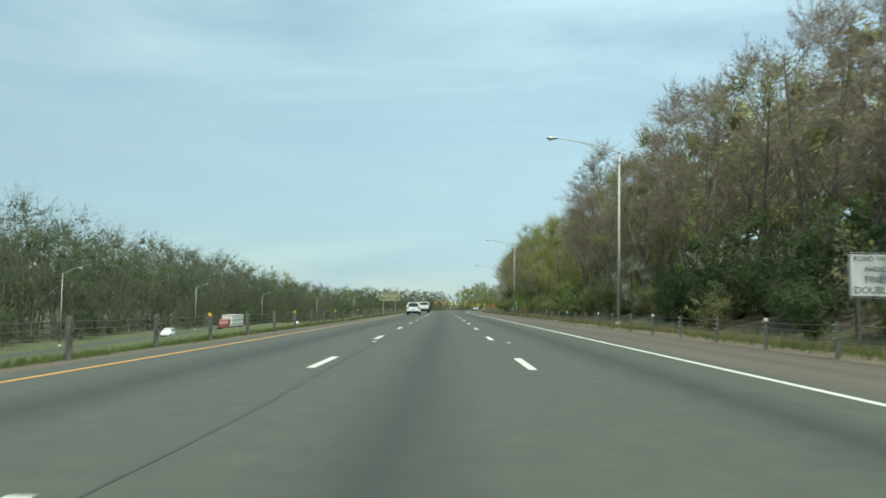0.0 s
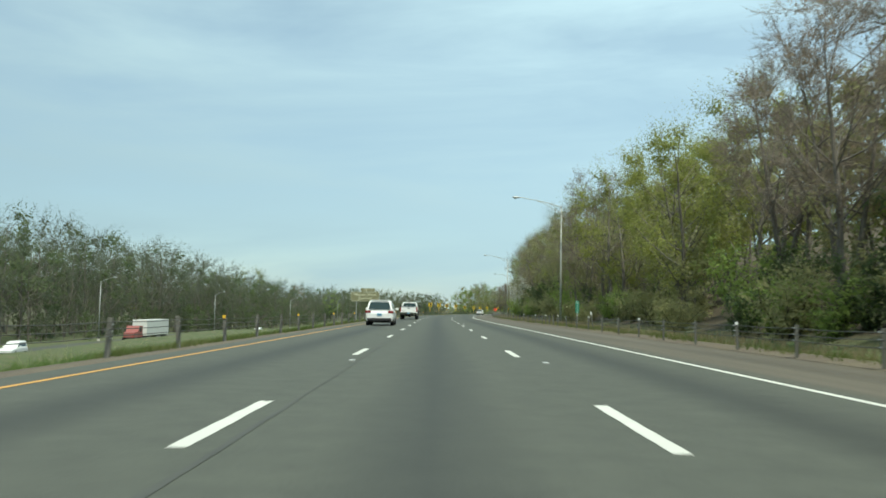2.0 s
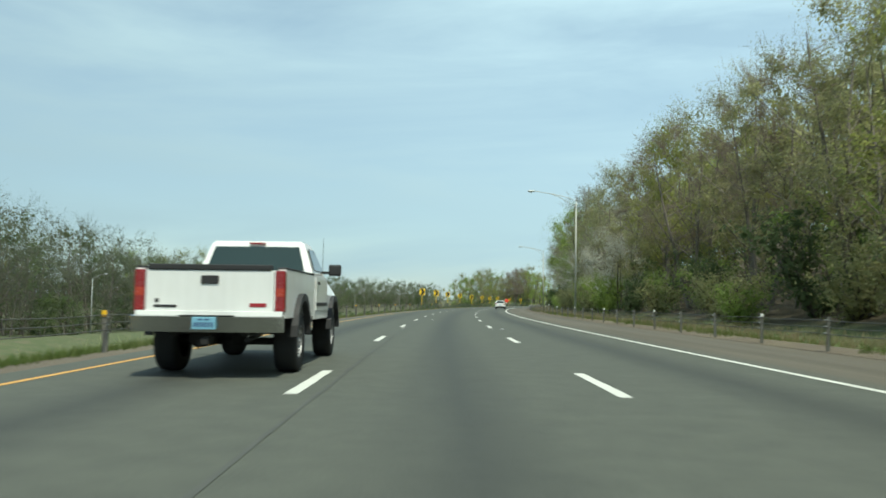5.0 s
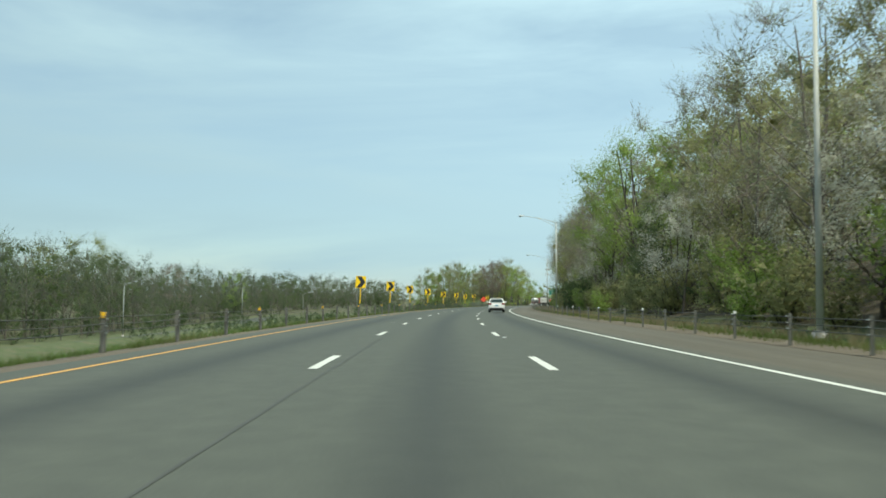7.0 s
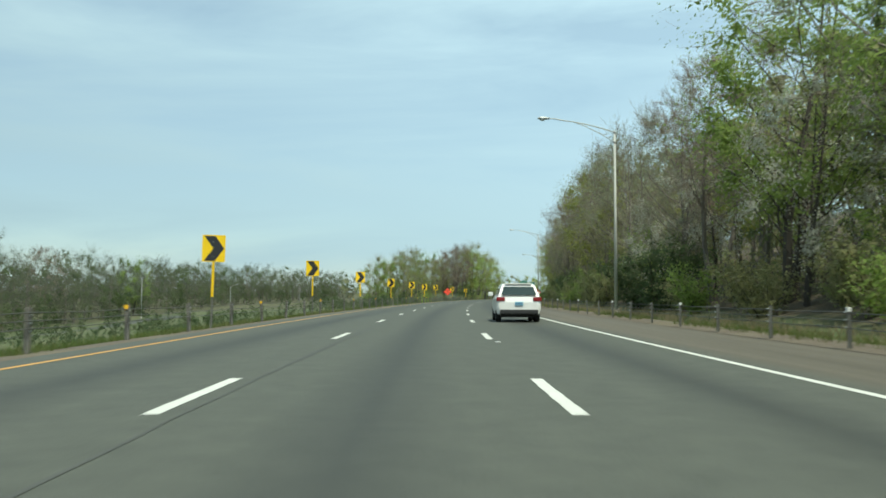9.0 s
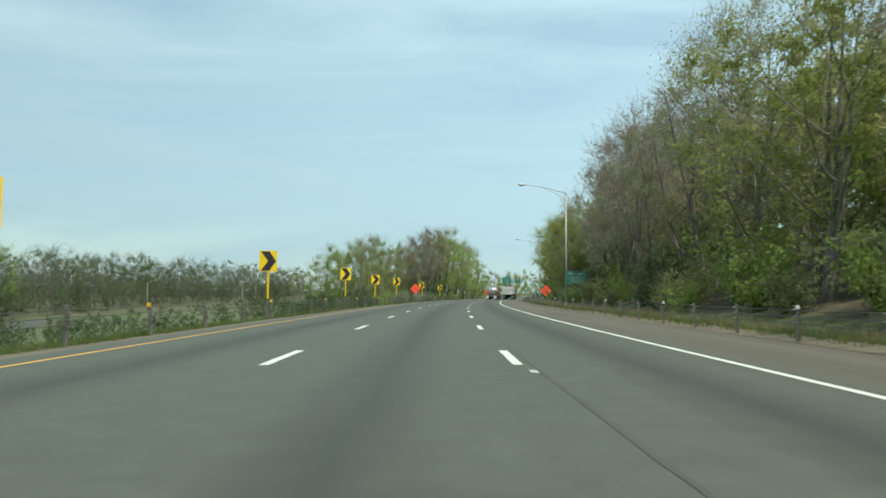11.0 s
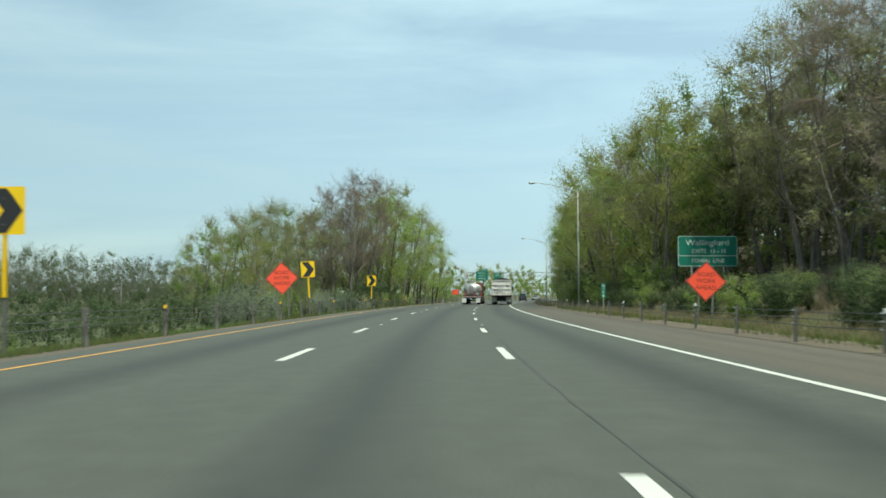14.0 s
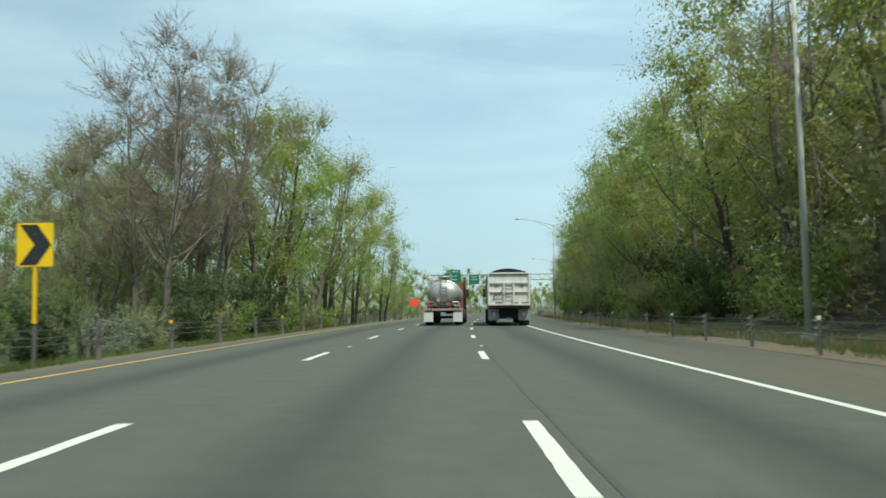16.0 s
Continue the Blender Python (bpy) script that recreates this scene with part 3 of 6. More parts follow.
RAIL_R, RAIL_L = 8.75, -7.0
GAP_R, GAP_L = 3.9, 4.8
protos = {(k, c): rail_post(k, c) for k, c in (("steel", ""), ("steel", "white"), ("wood", ""), ("wood", "amber"))}
used = set()
def put(key, m):
    if key not in used:
        used.add(key)
        protos[key].matrix_basis = m
        return protos[key]
    return copy_thing(protos[key], m)
i = 0
s = 3.2
while s < 640:
    lean = rng.gauss(0, 1.4)
    put(("steel", "white" if i % 3 == 0 else ""), place(s, RAIL_R, min(ground_z(s, RAIL_R), 0.05)) @ pose(0, 0, 0, rng.gauss(0, 1.2), lean, 0))
    s += GAP_R * (0.55 if 119 < s < 134 else 1)
    i += 1
i = 0
s = 2.0
while s < 640:
    put(("wood", "amber" if i % 3 == 0 else ""), place(s, RAIL_L, ground_z(s, RAIL_L)) @ pose(0, 0, 0, rng.gauss(0, 1.2), rng.gauss(0, 1.5), 0))
    s += GAP_L
    i += 1
for z in (0.42, 0.57, 0.72):
    cable_run(RAIL_R - 0.07, 3.2, 640, z, gap=GAP_R)
    cable_run(RAIL_L + 0.07, 2.0, 640, z + 0.04, gap=GAP_L)


# a leaning delineator behind the rail
deli = thing("delineator_post", place(110, 9.35, -0.05) @ pose(0, 0, 0, 0, -9, 0), "thin leaning steel post with white top", "post")
bm = bmesh.new()
box(bm, -0.025, 0.025, -0.004, 0.004, -0.2, 1.1)
box(bm, -0.025, -0.019, -0.004, 0.025, -0.2, 1.1)
box(bm, 0.019, 0.025, -0.004, 0.025, -0.2, 1.1)
part("stake", bm, POST_STEEL, deli)
bm = bmesh.new()
box(bm, -0.04, 0.04, -0.01, -0.005, 0.95, 1.15, 0.003)
part("reflector", bm, REFLECT_WHITE, deli)
# scraps of paper and plastic lying on the carriageway
for s, lat, w in ((191.0, -0.92, 0.16), (127.5, -5.75, 0.16), (241.5, -2.6, 0.12), (243.8, -1.9, 0.08)):
    bm = bmesh.new()
    rr_ = random.Random(int(s * 10))
    grid = [[bm.verts.new(((i / 4 - 0.5) * w, (j / 4 - 0.5) * w * 0.8, 0.006 + rr_.random() * w * 0.07)) for j in range(5)] for i in range(5)]
    for i in range(4):
        for j in range(4):
            bm.faces.new((grid[i][j], grid[i + 1][j], grid[i + 1][j + 1], grid[i][j + 1]))
    me = mesh_of("litter_scrap", bm, SIGN_WHITE)
    o = tagged(new("litter_scrap", me), "crumpled pale scrap lying on the asphalt", "litter", "litter on the road")
    o.matrix_basis = place(s, lat, 0.0, rr_.uniform(0, 90))


# ---- lamp posts ----
def lamp_post(label, reach=4.45, height=11.7, flip=1, steel=POLE_GREY):
    ob = thing("street_lamp", pose(0, 0, 0), label, "street lamp", "motorway street lamps")
    bm = bmesh.new()
    tube(bm, (0, 0, 0), (0, 0, height), 0.115, 0.06, 14)
    part("pole", bm, steel, ob)
    bm = bmesh.new()
    tube(bm, (0, 0, -0.5), (0, 0, 0.32), 0.3, 0.24, 14)
    box(bm, -0.17, 0.17, -0.17, 0.17, 0.32, 0.36, 0.01)
    for x in (-0.13, 0.13):
        for y in (-0.13, 0.13):
            tube(bm, (x, y, 0.36), (x, y, 0.42), 0.02, n=6)
    part("footing", bm, plain("concrete", (0.34, 0.32, 0.29), 0.9, vary=0.2, bump=0.4), ob, "weathered concrete footing")
    f = -flip
    bm = bmesh.new()
    top, low = height - 0.12, height - 0.75
    up = [(0, 0, top)] + [(f * reach * u, 0, top + 0.85 * math.sin(u * math.pi / 2) ** 0.9) for u in (0.15, 0.3, 0.45, 0.6, 0.72)] + [(f * reach * 0.86, 0, top + 0.9), (f * (reach - 0.3), 0, top + 0.92)]
    bent(bm, up, 0.034, 8)
    part("upper_arm", bm, steel, ob)
    bm = bmesh.new()
    dn = [(0, 0, low), (f * reach * 0.2, 0, low + 0.55), (f * reach * 0.42, 0, top + 0.42), (f * reach * 0.58, 0, top + 0.68)]
    bent(bm, dn, 0.026, 8)
    part("lower_arm", bm, steel, ob)
    bm = bmesh.new()
    tube(bm, (f * reach * 0.22, 0, low + 0.62), (f * reach * 0.22, 0, top + 0.36), 0.014, n=6)
    part("brace", bm, steel, ob)
    for z in (top, low):
        bm = bmesh.new()
        tube(bm, (0, 0, z - 0.08), (0, 0, z + 0.08), 0.085, n=12)
        part("collar", bm, GALV, ob)
    bm = bmesh.new()
    secs = []
    for u, w, hh in ((0, 0.05, 0.05), (0.12, 0.1, 0.08), (0.35, 0.16, 0.11), (0.6, 0.16, 0.11), (0.78, 0.06, 0.05)):
        secs.append([(f * (reach - 0.35 + u), w * math.cos(a), top + 0.93 + hh * math.sin(a)) for a in (2 * math.pi * i / 10 for i in range(10))])
    loft(bm, secs)
    head = part("lamp_head", bm, plain("grey_lamp_housing", (0.42, 0.44, 0.44), 0.5, 0.2), ob)
    bm = bmesh.new()
    bmesh.ops.create_uvsphere(bm, u_segments=12, v_segments=6, radius=1)
    for v in bm.verts:
        v.co = Vector((f * (reach + 0.12) + v.co.x * 0.2, v.co.y * 0.14, top + 0.87 + v.co.z * 0.11))
    part("lens", bm, LENS_GREY, head)
    return ob


lamp = lamp_post("tall galvanised street lamp with truss arm over the road")
LAMPS = ((59.1, 11.78), (141.6, 12.2), (226, 11.75), (307.3, 11.2), (395.3, 11.6), (478.2, 11.75), (557, 10.6), (640, 11.2), (722, 11.5))
for j, (s, lat) in enumerate(LAMPS):
    m = place(s, lat, -0.15) @ pose(0, 0, 0, rng.gauss(0, 0.3), rng.gauss(0, 0.3), 0)
    if j:
        copy_thing(lamp, m)
    else:
        lamp.matrix_basis = m
opp = lamp_post("slim galvanised street lamp beside the lower carriageway", 2.6, 11.0, -1, GALV)
OPP_LAMPS = ((45, -50), (128, -57), (210, -64), (290, -73.5), (367, -78.5), (465, -96), (545, -111), (632, -127))
for j, (s, lat) in enumerate(OPP_LAMPS):
    m = place(s, lat, ground_z(s, lat) - (2.4 if s > 500 else 0))
    if j:
        copy_thing(opp, m)
    else:
        opp.matrix_basis = m

# lower carriageway beyond the median
OPP_S = [-60] + [a for a, b in OPP_LAMPS] + [900]
OPP_LAT = [-42] + [b for a, b in OPP_LAMPS] + [-140]
def opp_lat(s):
    return float(np.interp(s, OPP_S, OPP_LAT)) + 1.6
def low_z(s):
    return ground_z(s, opp_lat(s) + 4.5) + 0.1


verts, faces, uvs = [], [], []
COLS = ((-0.2, -0.6), (0.0, 0.0), (3.0, 0.02), (6.0, 0.02), (8.2, 0.0), (8.4, -0.6))
for i, s in enumerate(np.arange(-60, 480, 5)):
    for d, dz in COLS:
        x, y = road_xy(s, opp_lat(s) + d)
        verts.append((float(x), float(y), low_z(s) + dz))
        uvs.append((d - 5.4, s))
    if i:
        for j in range(5):
            a = 6 * i + j
            faces.append((a - 6, a - 5, a + 1, a))
me = bpy.data.meshes.new("lower_road")
me.from_pydata(verts, [], faces)
lay = me.uv_layers.new(name="UVMap")
lay.data.foreach_set("uv", np.array([uvs[v] for f in faces for v in f], dtype=np.float32).ravel())
me.materials.append(ASPHALT)
tagged(new("lower_road", me), "grey asphalt carriageway lying lower beyond the median", "road", kind="structure")
# low grassy bank between the median and the lower carriageway
verts, faces, uvs = [], [], []
BANK = ((8.3, -0.4), (9.2, 0.55), (10.4, 0.95), (12.2, 0.9), (15.0, 0.4), (20.0, -0.5))
for i, s in enumerate(np.arange(-60, 440, 3)):
    for j, (d, dz) in enumerate(BANK):
        x, y = road_xy(s, opp_lat(s) + d)
        verts.append((float(x), float(y), ground_z(s, opp_lat(s) + d) + 0.1 + dz + (0.12 * noise.noise(Vector((s * 0.2, d * 0.4, 1))) if 0 < j < 5 else 0)))
        uvs.append((opp_lat(s) + d, s))
    if i:
        for j in range(5):
            a = 6 * i + j
            faces.append((a - 6, a - 5, a + 1, a))
me = bpy.data.meshes.new("grass_bank")
me.from_pydata(verts, [], faces)
lay = me.uv_layers.new(name="UVMap")
lay.data.foreach_set("uv", np.array([uvs[v] for f in faces for v in f], dtype=np.float32).ravel())
me.materials.append(VERGE)
tagged(new("grass_bank", me), "low grassy bank along the lower carriageway", "ground", kind="structure")


# ---- signs ----
def bars(parent, material, x, z, w, h, n, y, name="unreadable_line"):
    """A line of writing that cannot be read, as plain bars."""
    bm = bmesh.new()
    r = random.Random(int(w * 1000) + n)
    u = x - w / 2
    each = w / n
    for i in range(n):
        box(bm, u + 0.12 * each, u + each * r.uniform(0.75, 0.95), y - 0.003, y, z - h / 2, z + h / 2)
        u += each
    return part(name, bm, material, parent)


def chevron_sign():
    ob = thing("chevron_sign", pose(0, 0, 0), "yellow chevron sign with black arrow on yellow post", "road sign", "chevrons along the bend")
    bm = bmesh.new()
    box(bm, -0.04, 0.04, 0.0, 0.03, 0.9, 2.3)
    box(bm, -0.04, -0.032, 0.0, 0.05, 0.9, 2.3)
    box(bm, 0.032, 0.04, 0.0, 0.05, 0.9, 2.3)
    part("post", bm, SIGN_YELLOW, ob, "yellow reflective post sleeve")
    bm = bmesh.new()
    box(bm, -0.035, 0.035, 0.02, 0.05, -0.4, 1.0)
    box(bm, -0.035, -0.028, 0.02, 0.075, -0.4, 1.0)
    box(bm, 0.028, 0.035, 0.02, 0.075, -0.4, 1.0)
    part("stake", bm, POST_STEEL, ob)
    w, h = 0.80, 0.93
    face = shaped([(x, z + 2.57) for x, z in rounded(w, h, 0.04)], 0.004, -0.01)
    pl = part("panel", face, SIGN_YELLOW, ob)
    a = shaped([(-0.33, 2.57 + 0.43), (0.05, 2.57 + 0.43), (0.36, 2.57), (0.05, 2.57 - 0.43), (-0.33, 2.57 - 0.43), (-0.01, 2.57)], 0.003, -0.0145)
    part("arrow", a, BLACK, pl)
    bm = bmesh.new()
    for z in (2.3, 2.8):
        tube(bm, (0, -0.017, z), (0, 0.04, z), 0.012, n=6)
    part("bolt", bm, GALV, pl)
    return ob


chev = chevron_sign()
for j, (s, lat, dz) in enumerate(((264.1, -7.35, 0), (283.7, -7.3, .06), (305.1, -7.6, .1), (326, -7.5, .05), (348, -7.3, -.08), (373.3, -7.5, 0), (391.5, -7.5, -.08), (412.8, -7.7, .08), (444.5, -7.7, .02), (470.8, -7.68, -.12))):
    m = place(s, lat, dz) @ pose(0, 0, 0, rng.gauss(0, 1), rng.gauss(0, 1.6), rng.uniform(-4, 4))
    if j:
        copy_thing(chev, m)
    else:
        chev.matrix_basis = m


def work_sign(label):
    ob = thing("road_work_sign", pose(0, 0, 0), label, "road sign", "orange road work signs")
    zc, q = 1.85, 0.875
    pl = part("panel", shaped([(0, zc - q), (q, zc), (0, zc + q), (-q, zc)], 0.006, 0.0), SIGN_ORANGE, ob)
    bm = bmesh.new()
    for a, b in (((0, q), (q, 0)), ((q, 0), (0, -q)), ((0, -q), (-q, 0)), ((-q, 0), (0, q))):
        a, b = Vector(a) * 0.955, Vector(b) * 0.955
        n = Vector((-(b - a).y, (b - a).x)).normalized() * 0.014
        vs = [bm.verts.new((p.x, -0.002, zc + p.y)) for p in (a + n, b + n, b - n, a - n)]
        bm.faces.new(vs)
    part("border", bm, BLACK, pl)
    for word, z in (("ROAD", 0.3), ("WORK", 0.02), ("AHEAD", -0.27)):
        lettering(word, 0.27, RED_LEGEND, pl, 0, zc + z, -0.003)
    for x in (-0.3, 0.3):
        bm = bmesh.new()
        box(bm, x - 0.04, x + 0.04, 0.01, 0.05, -0.5, 1.5, 0.004)
        part("post", bm, POST_STEEL, ob)
    bm = bmesh.new()
    box(bm, -0.5, 0.5, 0.007, 0.03, 1.6, 1.66)
    part("brace", bm, GALV, ob)
    return ob


wk = work_sign("orange diamond road work sign on two short posts")
wk.matrix_basis = place(440.3, -8.3, 0.12) @ pose(0, 0, 0, 0, -3, 4)
copy_thing(wk, place(433.1, 11.8, -0.15) @ pose(0, 0, 0, 0, 2, -3))


def panel_sign(name, label, w, h, zc, material, border, posts, post_mat, post_base=-1.0):
    ob = thing(name, pose(0, 0, 0), label, "road sign")
    pl = part("panel", shaped([(x, z + zc) for x, z in rounded(w, h, min(w, h) * 0.07)], 0.012, 0), material, ob)
    bm = bmesh.new()
    o, i = rounded(w * 0.985, h - w * 0.015, min(w, h) * 0.065), rounded(w * 0.985 - 0.07 * min(1, h), h - w * 0.015 - 0.07 * min(1, h), min(w, h) * 0.05)
    vo = [bm.verts.new((x, -0.004, z + zc)) for x, z in o]
    vi = [bm.verts.new((x, -0.004, z + zc)) for x, z in i]
    for k in range(len(vo)):
        bm.faces.new((vo[k], vi[k], vi[(k + 1) % len(vo)], vo[(k + 1) % len(vo)]))
    bmesh.ops.recalc_face_normals(bm, faces=bm.faces[:])
    part("border", bm, border, pl)
    for x in posts:
        bm = bmesh.new()
        box(bm, x - 0.05, x + 0.05, 0.015, 0.03, post_base, zc + h * 0.4)
        box(bm, x - 0.006, x + 0.006, 0.03, 0.11, post_base, zc + h * 0.4)
        box(bm, x - 0.05, x + 0.05, 0.11, 0.125, post_base, zc + h * 0.4)
        part("post", bm, post_mat, ob)
    return ob, pl


town, pl = panel_sign("town_line_sign", "green town line sign with white lettering on steel posts", 4.1, 2.15, 4.2, SIGN_GREEN, SIGN_PALE, (-1.1, 1.1), GALV, -1.5)
lettering("Wallingford", 0.56, SIGN_PALE, pl, 0, 4.78, -0.006, stretch=1.12)
lettering("EXITS  13 - 15", 0.38, SIGN_PALE, pl, 0.1, 4.2, -0.006, stretch=1.05)
bm = bmesh.new()
box(bm, -1.98, 1.98, -0.006, -0.001, 3.86, 3.9)
part("rule", bm, SIGN_PALE, pl)
lettering("TOWN  LINE", 0.38, SIGN_PALE, pl, 0, 3.52, -0.006, stretch=1.05)
town.matrix_basis = place(454.4, 18.0, 0.0)

park, pl = panel_sign("park_exit_sign", "faded brown park exit sign on two steel posts", 5.0, 1.65, 3.35, SIGN_BROWN, SIGN_TAN, (-1.5, 1.5), GALV, -2.5)
lettering("Wharton Brook", 0.56, SIGN_TAN, pl, 0, 3.68, -0.006, stretch=1.1)
lettering("State Park", 0.52, SIGN_TAN, pl, 0, 3.02, -0.006, stretch=1.1)
tab = part("exit_tab", shaped([(x + 0.5, z + 4.5) for x, z in rounded(2.5, 0.6, 0.05)], 0.012, 0), SIGN_BROWN, park)
lettering("EXIT  13", 0.4, SIGN_TAN, tab, 0.5, 4.5, -0.006)
park.matrix_basis = place(204.5, -13.9, 0.0)

fines, pl = panel_sign("fines_sign", "white road work fines sign with black lettering", 1.52, 1.25, 1.93, SIGN_WHITE, BLACK, (-0.5, 0.5), POST_WOOD, -0.6)
for word, size, z in (("ROAD WORK", 0.2, 0.45), ("AHEAD", 0.2, 0.16), ("FINES", 0.27, -0.13), ("DOUBLED", 0.27, -0.42)):
    lettering(word, size, BLACK, pl, 0, 1.93 + z, -0.006)
fines.matrix_basis = place(27.7, 12.25, 0.08)


def mile_marker(signs):
    ob = thing("mile_marker", pose(0, 0, 0), "narrow green mile marker on a thin post", "road sign", "mile markers")
    pl = part("panel", shaped([(x, z + 1.45) for x, z in rounded(0.29, 1.0, 0.03)], 0.005, 0), SIGN_GREEN, ob)
    for i, c in enumerate(signs):
        z = 1.45 + 0.36 - i * 0.24
        if c:
            lettering(c, 0.25, SIGN_PALE, pl, 0, z, -0.004)
        else:
            bars(pl, SIGN_PALE, 0, z, 0.16, 0.14, 1, -0.001)
    bm = bmesh.new()
    box(bm, -0.03, 0.03, 0.006, 0.02, -0.5, 1.3)
    box(bm, -0.006, 0.006, 0.02, 0.045, -0.5, 1.3)
    part("post", bm, GALV, ob)
    return ob


mile_marker(("N", "1", "0", "2")).matrix_basis = place(126, 11.16, 0.02)
mile_marker(("N", "1", "0", "")).matrix_basis = place(454.6, 10.84, 0.0)

# sign bridge over the road far ahead
gan = thing("sign_gantry", place(592, 0, 0.0), "grey overhead sign gantry with green exit signs", "sign gantry")
for x in (-9.5, 14.0):
    bm = bmesh.new()
    tube(bm, (x, 0, -0.6), (x, 0, 7.2), 0.22, 0.18, 12)
    part("column", bm, GALV, gan)
bm = bmesh.new()
for y, z in ((-0.4, 5.9), (0.4, 5.9), (-0.4, 6.8), (0.4, 6.8)):
    tube(bm, (-9.5, y, z), (14, y, z), 0.06, n=8)
for k in range(16):
    x = -9.5 + 23.5 * k / 16
    for y in (-0.4, 0.4):
        tube(bm, (x, y, 5.9), (x + 23.5 / 32, y, 6.8), 0.025, n=5)
        tube(bm, (x + 23.5 / 32, y, 6.8), (x + 23.5 / 16, y, 5.9), 0.025, n=5)
part("truss", bm, GALV, gan)
for x, w, h, zc, lines in ((-5.5, 2.9, 2.2, 6.0, 3), (-1.8, 1.7, 1.6, 6.0, 2)):
    pl = part("panel", shaped([(x + a, zc + b) for a, b in rounded(w, h, 0.15)], 0.02, -0.5), SIGN_GREEN, gan)
    for i in range(lines):
        bars(pl, SIGN_PALE, x, zc + h * 0.28 - i * h * 0.28, w * 0.6, 0.13, 7, -0.503)
    if w > 2.5:
        tb = part("exit_tab", shaped([(x + 0.5 + a, zc + 1.4 + b) for a, b in rounded(1.7, 0.55, 0.06)], 0.02, -0.5), SIGN_GREEN, gan)
        bars(tb, SIGN_PALE, x + 0.5, zc + 1.4, 1.0, 0.16, 6, -0.503)
# square orange board on the left verge ahead
ob, pl = panel_sign("work_zone_board", "square orange work zone board beside the road", 1.25, 0.95, 2.0, SIGN_ORANGE, BLACK, (-0.5, 0.5), POST_STEEL, -0.5)
ob.matrix_basis = place(556, -7.0, -0.1)


# ---- vehicles ----
def wheel_parts(parent, spots, r, w, rim_r, rim_mat, label=""):
    """Wheels at (x, y) with a tyre and a dished rim; the outer side is away from the middle."""
    first = {}
    for x, y in spots:
        side = 1 if x > 0 else -1
        if side not in first:
            bm = bmesh.new()
            n = 28
            prof = [(-w / 2, rim_r), (-w / 2, r * 0.93), (-w * 0.4, r * 0.985), (-w * 0.2, r), (w * 0.2, r), (w * 0.4, r * 0.985), (w / 2, r * 0.93), (w / 2, rim_r)]
            rings = [[bm.verts.new((u, p * math.cos(2 * math.pi * i / n), p * math.sin(2 * math.pi * i / n))) for i in range(n)] for u, p in prof]
            for a, b in zip(rings, rings[1:]):
                for i in range(n):
                    bm.faces.new((a[i], a[(i + 1) % n], b[(i + 1) % n], b[i])).smooth = True
            bm.faces.new(rings[0][::-1])
            bmesh.ops.recalc_face_normals(bm, faces=bm.faces[:])
            o = part("wheel", bm, RUBBER, parent)
            bm = bmesh.new()
            rp = [(w * 0.47, rim_r * 1.0), (w * 0.47, rim_r * 0.92), (w * 0.22, rim_r * 0.84), (w * 0.3, rim_r * 0.45), (w * 0.36, rim_r * 0.28), (w * 0.42, rim_r * 0.2), (w * 0.42, 0.01)]
            rings = [[bm.verts.new((side * u, p * math.cos(2 * math.pi * i / 18), p * math.sin(2 * math.pi * i / 18))) for i in range(18)] for u, p in rp]
            for a, b in zip(rings, rings[1:]):
                for i in range(18):
                    bm.faces.new((a[i], a[(i + 1) % 18], b[(i + 1) % 18], b[i]))
            for k in range(6):
                a = 2 * math.pi * k / 6
                box_at = Vector((side * w * 0.36, 0.6 * rim_r * math.cos(a), 0.6 * rim_r * math.sin(a)))
                tube(bm, box_at, box_at + Vector((side * 0.03, 0, 0)), rim_r * 0.11, n=8)
            bmesh.ops.recalc_face_normals(bm, faces=bm.faces[:])
            part("rim", bm, rim_mat, o, label)
            o.location = (x, y, r)
            first[side] = o
        else:
            again(first[side], parent, x, y, r)


def quad_plate(bm, a, b, c, d, t=0.006):
    a, b, c, d = (Vector(p) for p in (a, b, c, d))
    n = (b - a).cross(d - a).normalized() * t
    lo = [bm.verts.new(p) for p in (a, b, c, d)]
    hi = [bm.verts.new(p + n) for p in (a, b, c, d)]
    bm.faces.new(lo[::-1])
    bm.faces.new(hi)
    for i in range(4):
        bm.faces.new((lo[i], lo[(i + 1) % 4], hi[(i + 1) % 4], hi[i]))


